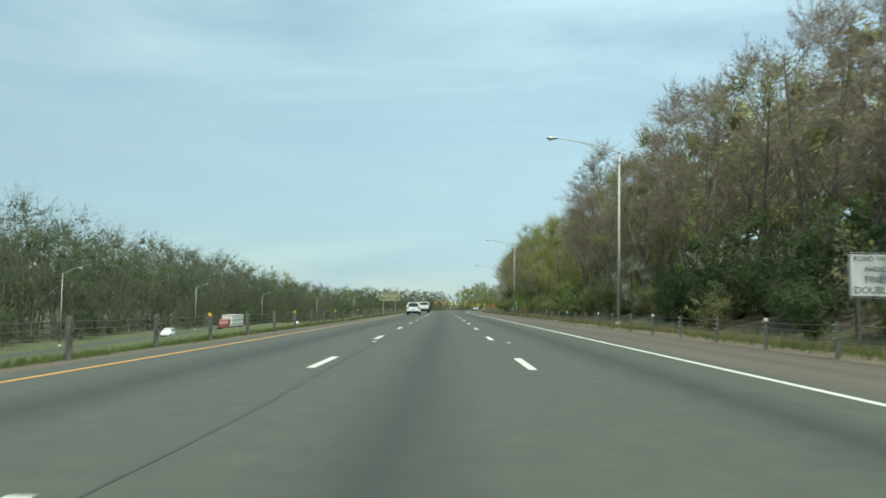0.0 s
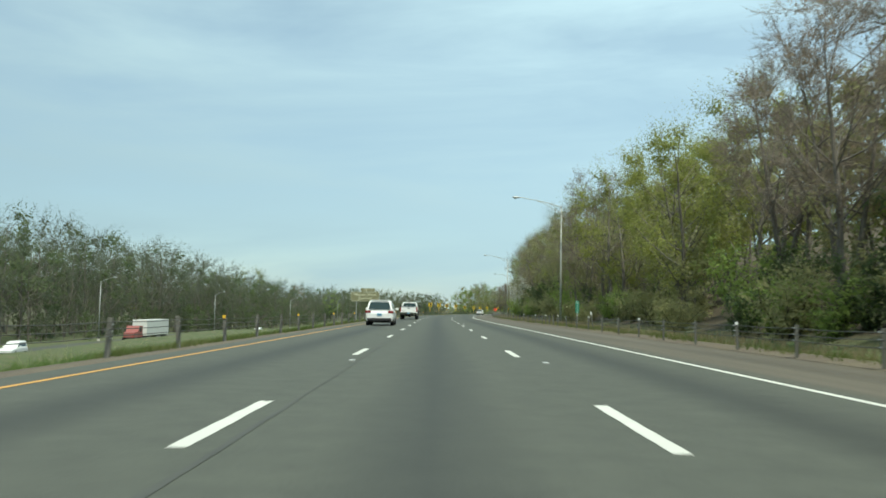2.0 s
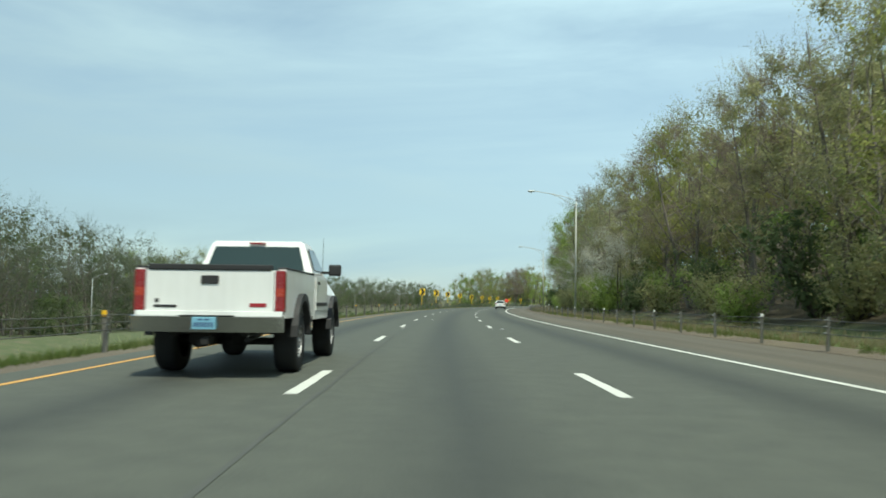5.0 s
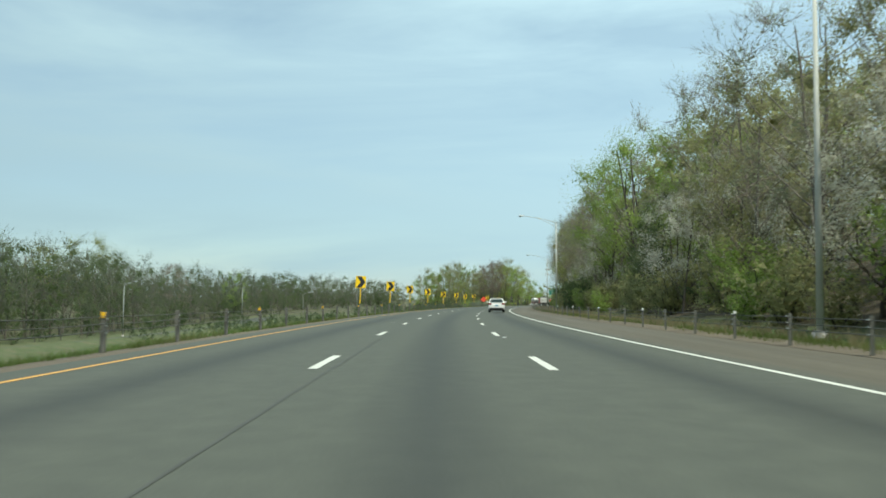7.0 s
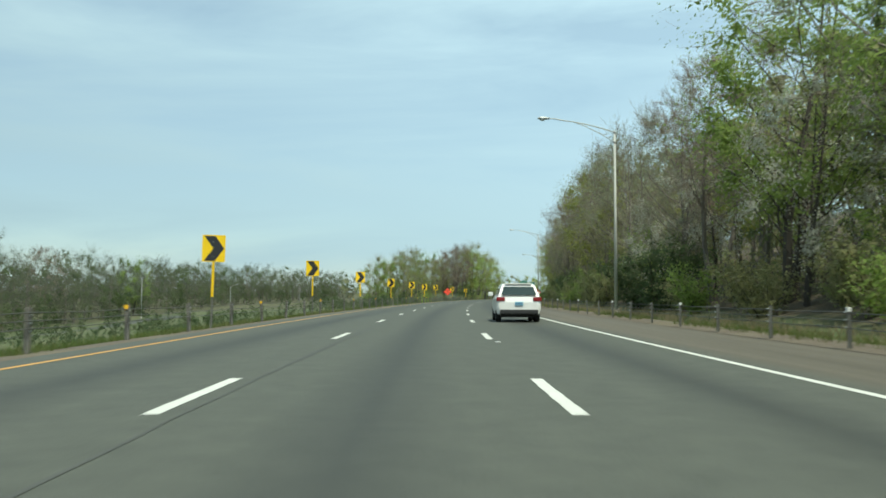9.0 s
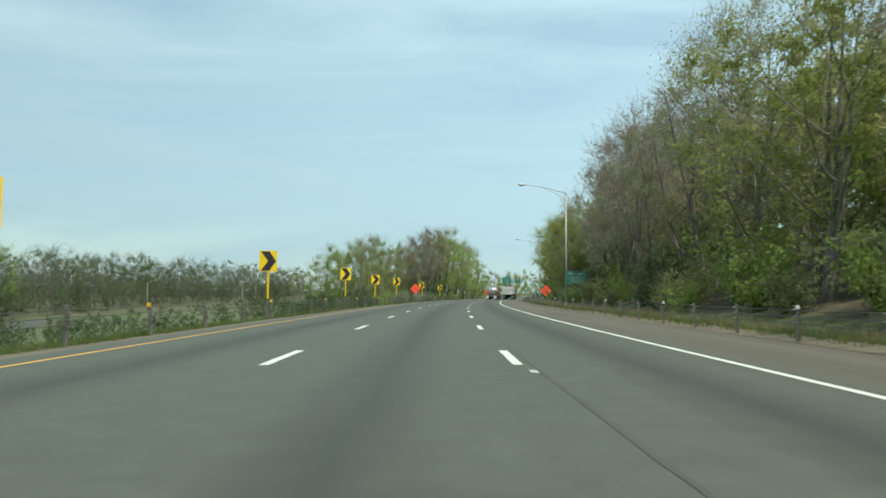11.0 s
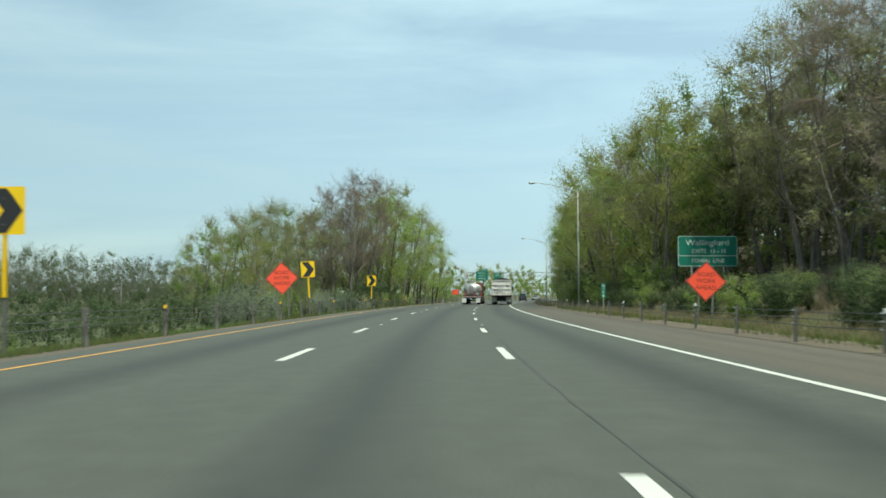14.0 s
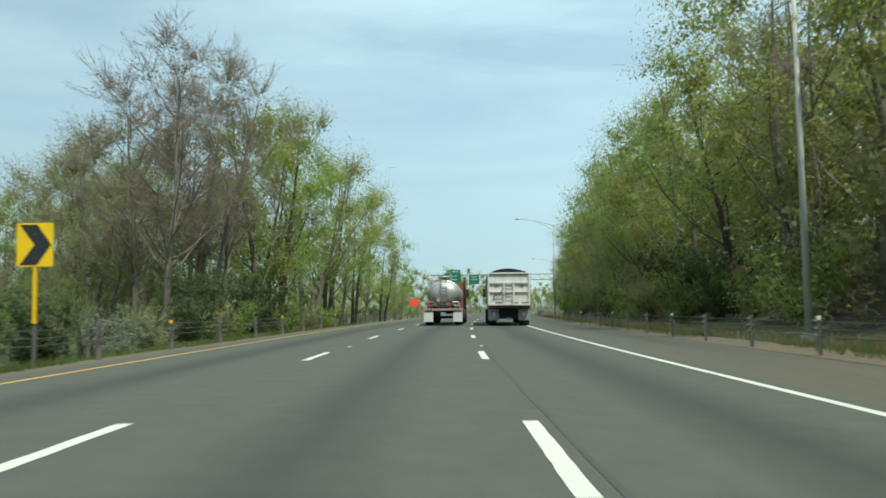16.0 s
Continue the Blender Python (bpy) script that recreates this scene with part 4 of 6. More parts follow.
def pickup():
    ob = thing("pickup_truck", pose(0, 0, 0), "white regular-cab pickup truck with black fender flares on the road", "pickup truck")
    W, zb, zt = 0.97, 0.78, 1.42
    # cargo bed with real walls, floor and wheel arches cut into the sides
    bm = bmesh.new()
    for sx in (-1, 1):
        pts = [(-1.16, zb)]
        pts += [(-0.56, zb)] + [(0.56 * math.cos(a), 0.52 + 0.56 * math.sin(a)) for a in (math.pi * (1 - i / 10) for i in range(1, 10)) if 0.52 + 0.56 * math.sin(a) > zb] + [(0.56, zb)]
        pts += [(1.32, zb), (1.32, zt), (-1.16, zt)]
        x0, x1 = sorted((sx * W, sx * (W - 0.09)))
        prism(bm, pts, "x", x0, x1)
    box(bm, -W + 0.09, W - 0.09, -1.14, 1.32, zb + 0.05, zb + 0.12)
    box(bm, -W + 0.09, W - 0.09, 1.26, 1.32, zb + 0.1, zt)
    bed = part("cargo_bed", bm, CAR_WHITE, ob)
    bm = bmesh.new()
    box(bm, -0.83, 0.83, -1.22, -1.15, 0.86, 1.40, 0.02)
    box(bm, -0.95, 0.95, -1.235, -1.2, 0.79, 0.87, 0.008)
    tg = part("tailgate", bm, CAR_WHITE, ob)
    bm = bmesh.new()
    box(bm, -0.115, 0.115, -1.236, -1.215, 1.22, 1.33, 0.012)
    part("handle", bm, BLACK_PLASTIC, tg, "black recessed tailgate handle")
    bm = bmesh.new()
    box(bm, 0.52, 0.74, -1.227, -1.219, 0.925, 0.975, 0.004)
    part("badge", bm, plain("red_badge", (0.3, 0.02, 0.03), 0.4), tg, "small red badge")
    bm = bmesh.new()
    box(bm, -0.72, -0.42, -1.227, -1.219, 0.91, 0.945, 0.003)
    tube(bm, (-0.68, -1.225, 1.0), (-0.68, -1.219, 1.0), 0.03, n=12)
    part("badge", bm, BLACK_PLASTIC, tg, "dark model badge")
    bm = bmesh.new()
    box(bm, -0.80, 0.80, -1.235, -1.12, 1.40, 1.475, 0.015)
    for sx in (-1, 1):
        box(bm, min(sx * W, sx * (W - 0.11)) - 0.004, max(sx * W, sx * (W - 0.11)) + 0.004, -1.14, 1.3, zt, zt + 0.03, 0.01)
    part("rail_cap", bm, BLACK_PLASTIC, ob, "black plastic rail caps")
    for sx in (-1, 1):
        bm = bmesh.new()
        x0, x1 = sorted((sx * (W + 0.004), sx * 0.845))
        box(bm, x0, x1, -1.225, -1.10, 0.86, 1.40, 0.02)
        lamp_ = part("tail_light", bm, LAMP_RED, ob, "red and amber tail light")
        bm = bmesh.new()
        box(bm, x0 + 0.015, x1 - 0.008, -1.229, -1.1, 1.06, 1.17, 0.006)
        part("turn_lens", bm, LAMP_AMBER, lamp_)
        bm = bmesh.new()
        box(bm, x0 + 0.015, x1 - 0.008, -1.229, -1.15, 0.88, 0.95, 0.006)
        part("reverse_lens", bm, LAMP_RED, lamp_)
    # bumper, plate, hitch
    bm = bmesh.new()
    loft(bm, [[(x, -1.36 + 0.10 * (abs(x) / 0.98) ** 3, 0.60), (x, -1.39 + 0.10 * (abs(x) / 0.98) ** 3, 0.66), (x, -1.45 + 0.10 * (abs(x) / 0.98) ** 3, 0.80), (x, -1.24, 0.81), (x, -1.24, 0.62)] for x in (-0.98, -0.8, -0.45, 0, 0.45, 0.8, 0.98)])
    bp = part("rear_bumper", bm, BUMPER, ob, "dull chrome step bumper")
    bm = bmesh.new()
    box(bm, -0.34, 0.34, -1.45, -1.26, 0.808, 0.818, 0.003)
    part("step_pad", bm, BLACK_PLASTIC, bp)
    bm = bmesh.new()
    box(bm, -0.15, 0.15, -1.462, -1.40, 0.64, 0.785, 0.004)
    pl = part("number_plate", bm, PLATE, bp, "pale blue number plate")
    bars(pl, BAR_BLUE, 0, 0.70, 0.26, 0.06, 6, -1.463)
    bars(pl, BAR_BLUE, 0, 0.765, 0.16, 0.02, 2, -1.463)
    bm = bmesh.new()
    box(bm, -0.05, 0.05, -1.40, -1.1, 0.44, 0.54, 0.01)
    tube(bm, (0.5, -1.2, 0.5), (0.5, -0.4, 0.55), 0.035, n=8)
    tube(bm, (-0.1, -1.32, 0.5), (-0.1, -1.3, 0.38), 0.012, n=6)
    part("hitch", bm, UNDER, ob)
    # chassis and axles
    bm = bmesh.new()
    for x in (-0.5, 0.42):
        box(bm, x, x + 0.08, -1.2, 3.9, 0.55, 0.72)
    tube(bm, (-0.75, 0, 0.43), (0.75, 0, 0.43), 0.055, n=10)
    bmesh.ops.create_uvsphere(bm, u_segments=12, v_segments=8, radius=0.19, matrix=Matrix.Translation((0.05, 0, 0.44)))
    tube(bm, (-0.75, 3.55, 0.43), (0.75, 3.55, 0.43), 0.05, n=10)
    box(bm, -0.42, 0.42, 1.4, 3.9, 0.5, 0.78)
    tube(bm, (-0.3, -0.6, 0.5), (-0.3, 0.4, 0.5), 0.14, n=10)
    part("chassis", bm, UNDER, ob)
    # cab: lower body, greenhouse, roof
    bm = bmesh.new()
    loft(bm, [[(-W, y, zb - 0.06), (W, y, zb - 0.06), (W + 0.005, y, 1.1), (W - 0.03, y, zt + 0.02), (-W + 0.03, y, zt + 0.02), (-W - 0.005, y, 1.1)] for y in (1.36, 2.92)])
    cab = part("cab_body", bm, CAR_WHITE, ob)
    bm = bmesh.new()
    lo, hi = [(-0.93, 1.38), (0.93, 1.38), (0.93, 2.95), (-0.93, 2.95)], [(-0.76, 1.56), (0.76, 1.56), (0.76, 2.35), (-0.76, 2.35)]
    loft(bm, [[(x, y, zt + 0.02) for x, y in lo], [(x, y, 1.93) for x, y in hi], [(x * 0.97, 1.95 + (y - 1.95) * 0.96, 1.985) for x, y in hi]])
    bmesh.ops.bevel(bm, geom=bm.edges[:], offset=0.03, segments=2, affect="EDGES")
    part("greenhouse", bm, CAR_WHITE, ob)
    bm = bmesh.new()
    quad_plate(bm, (-0.79, 1.415, 1.50), (0.79, 1.415, 1.50), (0.68, 1.54, 1.885), (-0.68, 1.54, 1.885), 0.012)
    for v in bm.verts:
        v.co.y -= 0.012
    part("rear_window", bm, GLASS, ob, "tinted rear window")
    for sx in (-1, 1):
        bm = bmesh.new()
        a, b, c, d = (sx * 0.912, 1.62, 1.52), (sx * 0.905, 2.72, 1.52), (sx * 0.795, 2.3, 1.87), (sx * 0.795, 1.72, 1.87)
        quad_plate(bm, *((a, b, c, d) if sx > 0 else (d, c, b, a)), 0.012)
        part("side_window", bm, GLASS, ob)
        bm = bmesh.new()
        x0, x1 = sorted((sx * (W + 0.002), sx * (W + 0.012)))
        box(bm, x0, x1, 1.5, 2.78, 0.86, 1.40, 0.01)
        dr = part("door", bm, CAR_WHITE, ob)
        bm = bmesh.new()
        x0, x1 = sorted((sx * (W + 0.012), sx * (W + 0.035)))
        box(bm, x0, x1, 1.62, 1.78, 1.28, 1.33, 0.008)
        part("handle", bm, BLACK_PLASTIC, dr)
        bm = bmesh.new()
        x0, x1 = sorted((sx * (W + 0.01), sx * (W + 0.02)))
        box(bm, x0, x1, 1.5, 2.78, 0.93, 0.99, 0.004)
        part("moulding", bm, BLACK_PLASTIC, dr)
        bm = bmesh.new()
        x0, x1 = sorted((sx * 1.02, sx * 1.24))
        box(bm, x0, x1, 2.62, 2.74, 1.46, 1.66, 0.035)
        x0, x1 = sorted((sx * 0.9, sx * 1.05))
        box(bm, x0, x1, 2.65, 2.71, 1.49, 1.54, 0.01)
        part("wing_mirror", bm, BLACK_PLASTIC, ob, "black wing mirror")
        for y in (0, 3.55):
            bm = bmesh.new()
            ring = []
            for i in range(13):
                a = math.pi * i / 12
                for rr, xx in ((0.60, W - 0.02), (0.60, W + 0.075), (0.50, W + 0.075), (0.50, W - 0.02)):
                    ring.append(bm.verts.new((sx * xx, y + rr * math.cos(a), 0.52 + rr * math.sin(a))))
            for i in range(12):
                for j in range(4):
                    bm.faces.new((ring[4 * i + j], ring[4 * i + (j + 1) % 4], ring[4 * i + 4 + (j + 1) % 4], ring[4 * i + 4 + j]))
            bmesh.ops.recalc_face_normals(bm, faces=bm.faces[:])
            part("fender_flare", bm, BLACK_PLASTIC, ob, "black fender flare")
    bm = bmesh.new()
    box(bm, -0.13, 0.13, 1.5, 1.57, 1.93, 1.958, 0.008)
    part("third_brake_light", bm, LAMP_RED, ob, "red roof brake light")
    bm = bmesh.new()
    tube(bm, (0.86, 3.0, 1.45), (0.88, 2.95, 2.15), 0.006, 0.003, 5)
    part("aerial", bm, BLACK_PLASTIC, ob)
    # bonnet and front wings
    bm = bmesh.new()
    loft(bm, [[(-W * k, y, zb - 0.05), (W * k, y, zb - 0.05), (W * k, y, 1.12), (W * 0.86 * k, y, zh), (-W * 0.86 * k, y, zh), (-W * k, y, 1.12)] for y, zh, k in ((2.92, 1.45, 1), (3.7, 1.40, 1), (4.25, 1.33, 0.98), (4.36, 1.2, 0.95))])
    part("bonnet", bm, CAR_WHITE, ob)
    bm = bmesh.new()
    box(bm, -0.98, 0.98, 4.3, 4.46, 0.6, 0.82, 0.03)
    part("front_bumper", bm, CHROME, ob)
    wheel_parts(ob, ((-0.83, 0), (0.83, 0), (-0.83, 3.55), (0.83, 3.55)), 0.43, 0.31, 0.235, RIM_METAL)
    bm = bmesh.new()
    box(bm, -0.78, 0.78, 1.5, 2.9, 0.8, 1.25)
    for x in (-0.42, 0.42):
        box(bm, x - 0.25, x + 0.25, 1.75, 1.95, 1.2, 1.72, 0.05)
    part("seat_bench", bm, BLACK_PLASTIC, ob)
    return ob


def small_car(name, label, cat, paint, tall=1.66, W=0.92, L=4.6, dark_glass=True):
    """A crossover or hatchback seen from behind: body, greenhouse, lights, plate, wheels."""
    ob = thing(name, pose(0, 0, 0), label, cat)
    bm = bmesh.new()
    secs = []
    for y, z0, z1, k in ((-0.88, 0.42, 0.78, 0.9), (-0.82, 0.33, 0.98, 0.97), (-0.6, 0.3, 1.02, 1.0), (0.6, 0.28, 1.04, 1.0), (2.0, 0.28, 1.0, 1.0), (L - 1.4, 0.3, 0.9, 0.98), (L - 1.0, 0.32, 0.78, 0.92), (L - 0.9, 0.42, 0.66, 0.85)):
        w = W * k
        secs.append([(-w * 0.92, y, z0), (w * 0.92, y, z0), (w, y, z0 + 0.2), (w, y, z1 - 0.12), (w * 0.93, y, z1), (-w * 0.93, y, z1), (-w, y, z1 - 0.12), (-w, y, z0 + 0.2)])
    loft(bm, secs)
    body = part("body", bm, paint, ob)
    bm = bmesh.new()
    loft(bm, [[(-W * k, y, z) for y in ()] or [(-W * k, y0, z), (W * k, y0, z), (W * k, y1, z), (-W * k, y1, z)] for z, k, y0, y1 in ((0.98, 0.92, -0.76, 2.35), (tall - 0.28, 0.83, -0.62, 1.85), (tall - 0.05, 0.74, -0.5, 1.35), (tall, 0.66, -0.36, 1.1))])
    bmesh.ops.bevel(bm, geom=bm.edges[:], offset=0.03, segments=2, affect="EDGES")
    part("cabin", bm, paint, ob)
    bm = bmesh.new()
    z0, z1 = 1.06, tall - 0.12
    quad_plate(bm, (-W * 0.78, -0.755, z0), (W * 0.78, -0.755, z0), (W * 0.66, -0.56, z1), (-W * 0.66, -0.56, z1), 0.01)
    for v in bm.verts:
        v.co.y -= 0.02
    part("rear_window", bm, GLASS, ob, "dark rear window")
    for sx in (-1, 1):
        bm = bmesh.new()
        a, b, c, d = (sx * W * 0.915, -0.45, 1.05), (sx * W * 0.915, 2.05, 1.05), (sx * W * 0.80, 1.55, tall - 0.2), (sx * W * 0.80, -0.35, tall - 0.2)
        quad_plate(bm, *((a, b, c, d) if sx > 0 else (d, c, b, a)), 0.02)
        part("side_window", bm, GLASS, ob)
        bm = bmesh.new()
        x0, x1 = sorted((sx * W * 1.0, sx * W * 0.62))
        box(bm, x0, x1, -0.9, -0.74, 0.82, 0.98, 0.03)
        part("tail_light", bm, LAMP_RED, ob)
        bm = bmesh.new()
        x0, x1 = sorted((sx * W, sx * (W + 0.2)))
        box(bm, x0, x1, 1.75, 1.9, 1.02, 1.18, 0.03)
        part("wing_mirror", bm, paint, ob)
    bm = bmesh.new()
    box(bm, -W * 0.85, W * 0.85, -0.93, -0.8, 0.32, 0.5, 0.04)
    part("bumper", bm, BLACK_PLASTIC, ob)
    bm = bmesh.new()
    box(bm, -0.16, 0.16, -0.915, -0.86, 0.66, 0.8, 0.006)
    pl = part("number_plate", bm, PLATE, ob)
    bars(pl, BAR_BLUE, 0, 0.73, 0.24, 0.06, 5, -0.917)
    bm = bmesh.new()
    box(bm, -W * 0.8, W * 0.8, -0.7, L - 1.1, 0.2, 0.34)
    part("underbody", bm, UNDER, ob)
    bm = bmesh.new()
    box(bm, -W * 0.6, W * 0.6, -0.56, -0.4, tall - 0.03, tall + 0.02, 0.012)
    part("spoiler", bm, paint, ob)
    wheel_parts(ob, ((-W + 0.12, 0), (W - 0.12, 0), (-W + 0.12, L - 1.9), (W - 0.12, L - 1.9)), 0.34, 0.22, 0.22, RIM_METAL)
    return ob


def tractor(ob, y0, paint):
    """The unit that pulls a trailer: cab, sleeper wall, stacks, mirrors, wheels, parented to ob."""
    bm = bmesh.new()
    loft(bm, [[(-1.1 * k, y, 1.0), (1.1 * k, y, 1.0), (1.1 * k, y, z), (-1.1 * k, y, z)] for y, z, k in ((y0, 2.95, 1), (y0 + 1.7, 2.95, 1), (y0 + 2.2, 2.0, 0.95), (y0 + 3.8, 1.8, 0.8))])
    part("cab", bm, paint, ob)
    bm = bmesh.new()
    box(bm, -0.5, 0.5, y0 - 2.6, y0 + 3.9, 0.7, 1.0)
    part("tractor_frame", bm, UNDER, ob)
    bm = bmesh.new()
    tube(bm, (1.2, y0 - 0.1, 1.0), (1.2, y0 - 0.1, 3.35), 0.07, n=10)
    part("exhaust_pipe", bm, UNDER, ob)
    for sx in (-1, 1):
        bm = bmesh.new()
        x0, x1 = sorted((sx * 1.25, sx * 1.45))
        box(bm, x0, x1, y0 + 1.7, y0 + 1.8, 1.9, 2.5, 0.02)
        bent(bm, [(sx * 1.05, y0 + 1.75, 2.4), (sx * 1.3, y0 + 1.75, 2.4)], 0.015, 6)
        part("mirror", bm, BLACK_PLASTIC, ob)
        bm = bmesh.new()
        quad_plate(bm, *[(sx * 1.105, y, z) for y, z in (((y0 + 0.7, 2.1), (y0 + 1.65, 2.1), (y0 + 1.6, 2.75), (y0 + 0.7, 2.75)) if sx > 0 else ((y0 + 0.7, 2.75), (y0 + 1.6, 2.75), (y0 + 1.65, 2.1), (y0 + 0.7, 2.1)))])
        part("cab_window", bm, GLASS, ob)
    wheel_parts(ob, ((-1.02, y0 - 2.2), (1.02, y0 - 2.2), (-1.02, y0 - 0.9), (1.02, y0 - 0.9), (-1.02, y0 + 3.0), (1.02, y0 + 3.0)), 0.51, 0.5, 0.29, RIM_METAL)


def dump_truck():
    ob = thing("dump_truck", pose(0, 0, 0), "dirty white dump trailer truck with black tarpaulin cover", "dump truck")
    X, z0, z1, ya, yb = 1.26, 1.25, 3.16, -1.3, 7.6
    bm = bmesh.new()
    for sx in (-1, 1):
        x0, x1 = sorted((sx * X, sx * (X - 0.06)))
        prism(bm, [(ya, z0), (yb, z0 + 0.1), (yb, z1 - 0.1), (ya, z1)], "x", x0, x1)
    box(bm, -X + 0.06, X - 0.06, ya + 0.05, yb, z0, z0 + 0.08)
    box(bm, -X + 0.06, X - 0.06, yb - 0.06, yb, z0, z1 - 0.1)
    part("dump_body", bm, TRUCK_SIDE, ob, "dull aluminium side walls")
    for sx in (-1, 1):
        for k in range(9):
            y = ya + 0.3 + k * 1.02
            bm = bmesh.new()
            x0, x1 = sorted((sx * X, sx * (X + 0.035)))
            box(bm, x0, x1, y, y + 0.1, z0 + 0.05, z1 - 0.12)
            part("side_rib", bm, TRUCK_SIDE, ob)
    # tailgate: sheet, frame, cross ribs, corner posts
    bm = bmesh.new()
    box(bm, -X + 0.03, X - 0.03, ya - 0.06, ya, z0 + 0.02, z1 - 0.05)
    tg = part("tailgate", bm, TRUCK_WHITE, ob, "dirty white ribbed tailgate")
    for a in ((-X, X, z1 - 0.09, z1 + 0.0), (-X + 0.1, X - 0.1, 2.5, 2.6), (-X + 0.1, X - 0.1, 1.98, 2.06), (-X, X, z0 - 0.04, z0 + 0.08)):
        bm = bmesh.new()
        box(bm, a[0], a[1], ya - 0.14, ya - 0.06, a[2], a[3], 0.015)
        part("rib", bm, TRUCK_WHITE, tg)
    for x in (-X + 0.06, -0.28, 0.28, X - 0.06):
        bm = bmesh.new()
        box(bm, x - 0.05, x + 0.05, ya - 0.15, ya - 0.06, z0, z1 - 0.02 if abs(x) > 1 else 2.6, 0.012)
        part("upright", bm, TRUCK_WHITE, tg)
    for x in (-0.75, 0.75):
        bm = bmesh.new()
        bmesh.ops.create_circle(bm, cap_ends=True, segments=16, radius=0.12, matrix=Matrix.Translation((x, ya - 0.066, 2.34)) @ Matrix.Rotation(radians(90), 4, "X") @ Matrix.Diagonal((1.3, 0.8, 1, 1)))
        part("emblem", bm, FLAP_GREY, tg, "oval grey emblem")
    for x in (-0.6, 0.35, 0.95):
        bm = bmesh.new()
        box(bm, x - 0.2, x + 0.2, ya - 0.146, ya - 0.139, z0 + 0.085, z0 + 0.145)
        part("reflector", bm, LAMP_RED, tg, "red reflective strip")
    bm = bmesh.new()
    for x in (-0.2, 0.2):
        tube(bm, (x, ya - 0.17, z0 + 0.1), (x, ya - 0.17, 2.55), 0.018, n=6)
    for k in range(5):
        tube(bm, (-0.2, ya - 0.17, 1.5 + k * 0.24), (0.2, ya - 0.17, 1.5 + k * 0.24), 0.015, n=6)
    part("ladder", bm, GALV, tg)
    bm = bmesh.new()
    pts = [(-0.95 + 0.75 * u, ya - 0.16, 1.68 + 0.22 * math.sin(u * 9) * (1 - 0.5 * u) + 0.3 * max(0, u - 0.7)) for u in (i / 24 for i in range(25))]
    bent(bm, pts, 0.017, 6)
    bent(bm, [(-0.95, ya - 0.16, 1.6), (-0.8, ya - 0.17, 1.85), (-0.55, ya - 0.16, 1.9), (-0.35, ya - 0.16, 2.2)], 0.02, 6)
    part("hose", bm, BLACK_PLASTIC, tg, "black coiled air hose")
    # tarpaulin bulging over the load
    bm = bmesh.new()
    secs = []
    for y in (ya - 0.1, ya + 0.4, 2.0, 5.0, yb):
        h = 0.3 + 0.04 * math.sin(y * 2)
        secs.append([(X * 0.98 * u, y, z1 - 0.06 + h * (1 - u * u)) for u in (i / 6 - 1 for i in range(13))] + [(X * 0.98, y, z1 - 0.12), (-X * 0.98, y, z1 - 0.12)])
    loft(bm, secs)
    tp = part("tarpaulin", bm, TARP, ob, "black bulging tarpaulin")
    for y in (0.3, 2.2, 4.1, 6.0):
        bm = bmesh.new()
        bent(bm, [(X * u, y, z1 - 0.03 + 0.34 * (1 - u * u)) for u in (i / 5 - 1 for i in range(11))], 0.02, 6)
        part("bow", bm, BLACK_PLASTIC, tp)
    # running gear
    bm = bmesh.new()
    for x in (-0.55, 0.45):
        box(bm, x, x + 0.1, -1.2, 8.4, 0.95, 1.24)
    box(bm, -1.2, 1.2, -1.32, -1.2, 1.0, 1.2, 0.01)
    tube(bm, (-0.9, 0, 0.5), (0.9, 0, 0.5), 0.08, n=10)
    tube(bm, (-0.9, 1.25, 0.5), (0.9, 1.25, 0.5), 0.08, n=10)
    box(bm, -0.6, 0.6, -0.5, 2.0, 0.62, 0.95)
    part("chassis", bm, UNDER, ob)
    bm = bmesh.new()
    box(bm, -1.22, 1.22, -1.38, -1.32, 1.06, 1.18, 0.01)
    bar_ = part("light_bar", bm, BLACK_PLASTIC, ob)
    for x in (-1.05, -0.85, 0.85, 1.05):
        bm = bmesh.new()
        tube(bm, (x, -1.40, 1.12), (x, -1.37, 1.12), 0.05, n=12)
        part("tail_light", bm, LAMP_RED, bar_)
    for x in (-0.9, 0.9):
        bm = bmesh.new()
        box(bm, x - 0.32, x + 0.32, -0.78, -0.765, 0.32, 1.0, 0.006)
        fl = part("mud_flap", bm, FLAP_GREY, ob, "grey steel-faced mud flap")
        bm = bmesh.new()
        bmesh.ops.create_circle(bm, cap_ends=True, segments=14, radius=0.09, matrix=Matrix.Translation((x, -0.782, 0.72)) @ Matrix.Rotation(radians(90), 4, "X"))
        box(bm, x - 0.03, x + 0.03, -0.785, -0.781, 0.5, 0.68)
        part("flap_badge", bm, FLAP_WHITE, fl)
    bm = bmesh.new()
    box(bm, -0.56, 0.56, -0.6, -0.585, 0.42, 1.0, 0.006)
    part("centre_flap", bm, RUBBER, ob)
    bm = bmesh.new()
    box(bm, -0.15, 0.15, -0.8, -0.79, 0.36, 0.48, 0.004)
    pl = part("number_plate", bm, PLATE, ob)
    bars(pl, BAR_BLUE, 0, 0.42, 0.24, 0.06, 5, -0.8)
    wheel_parts(ob, ((-0.98, 0), (0.98, 0), (-0.98, 1.25), (0.98, 1.25)), 0.51, 0.52, 0.29, RIM_METAL)
    tractor(ob, 9.0, plain("dark_cab_paint", (0.04, 0.045, 0.05), 0.4))
    return ob


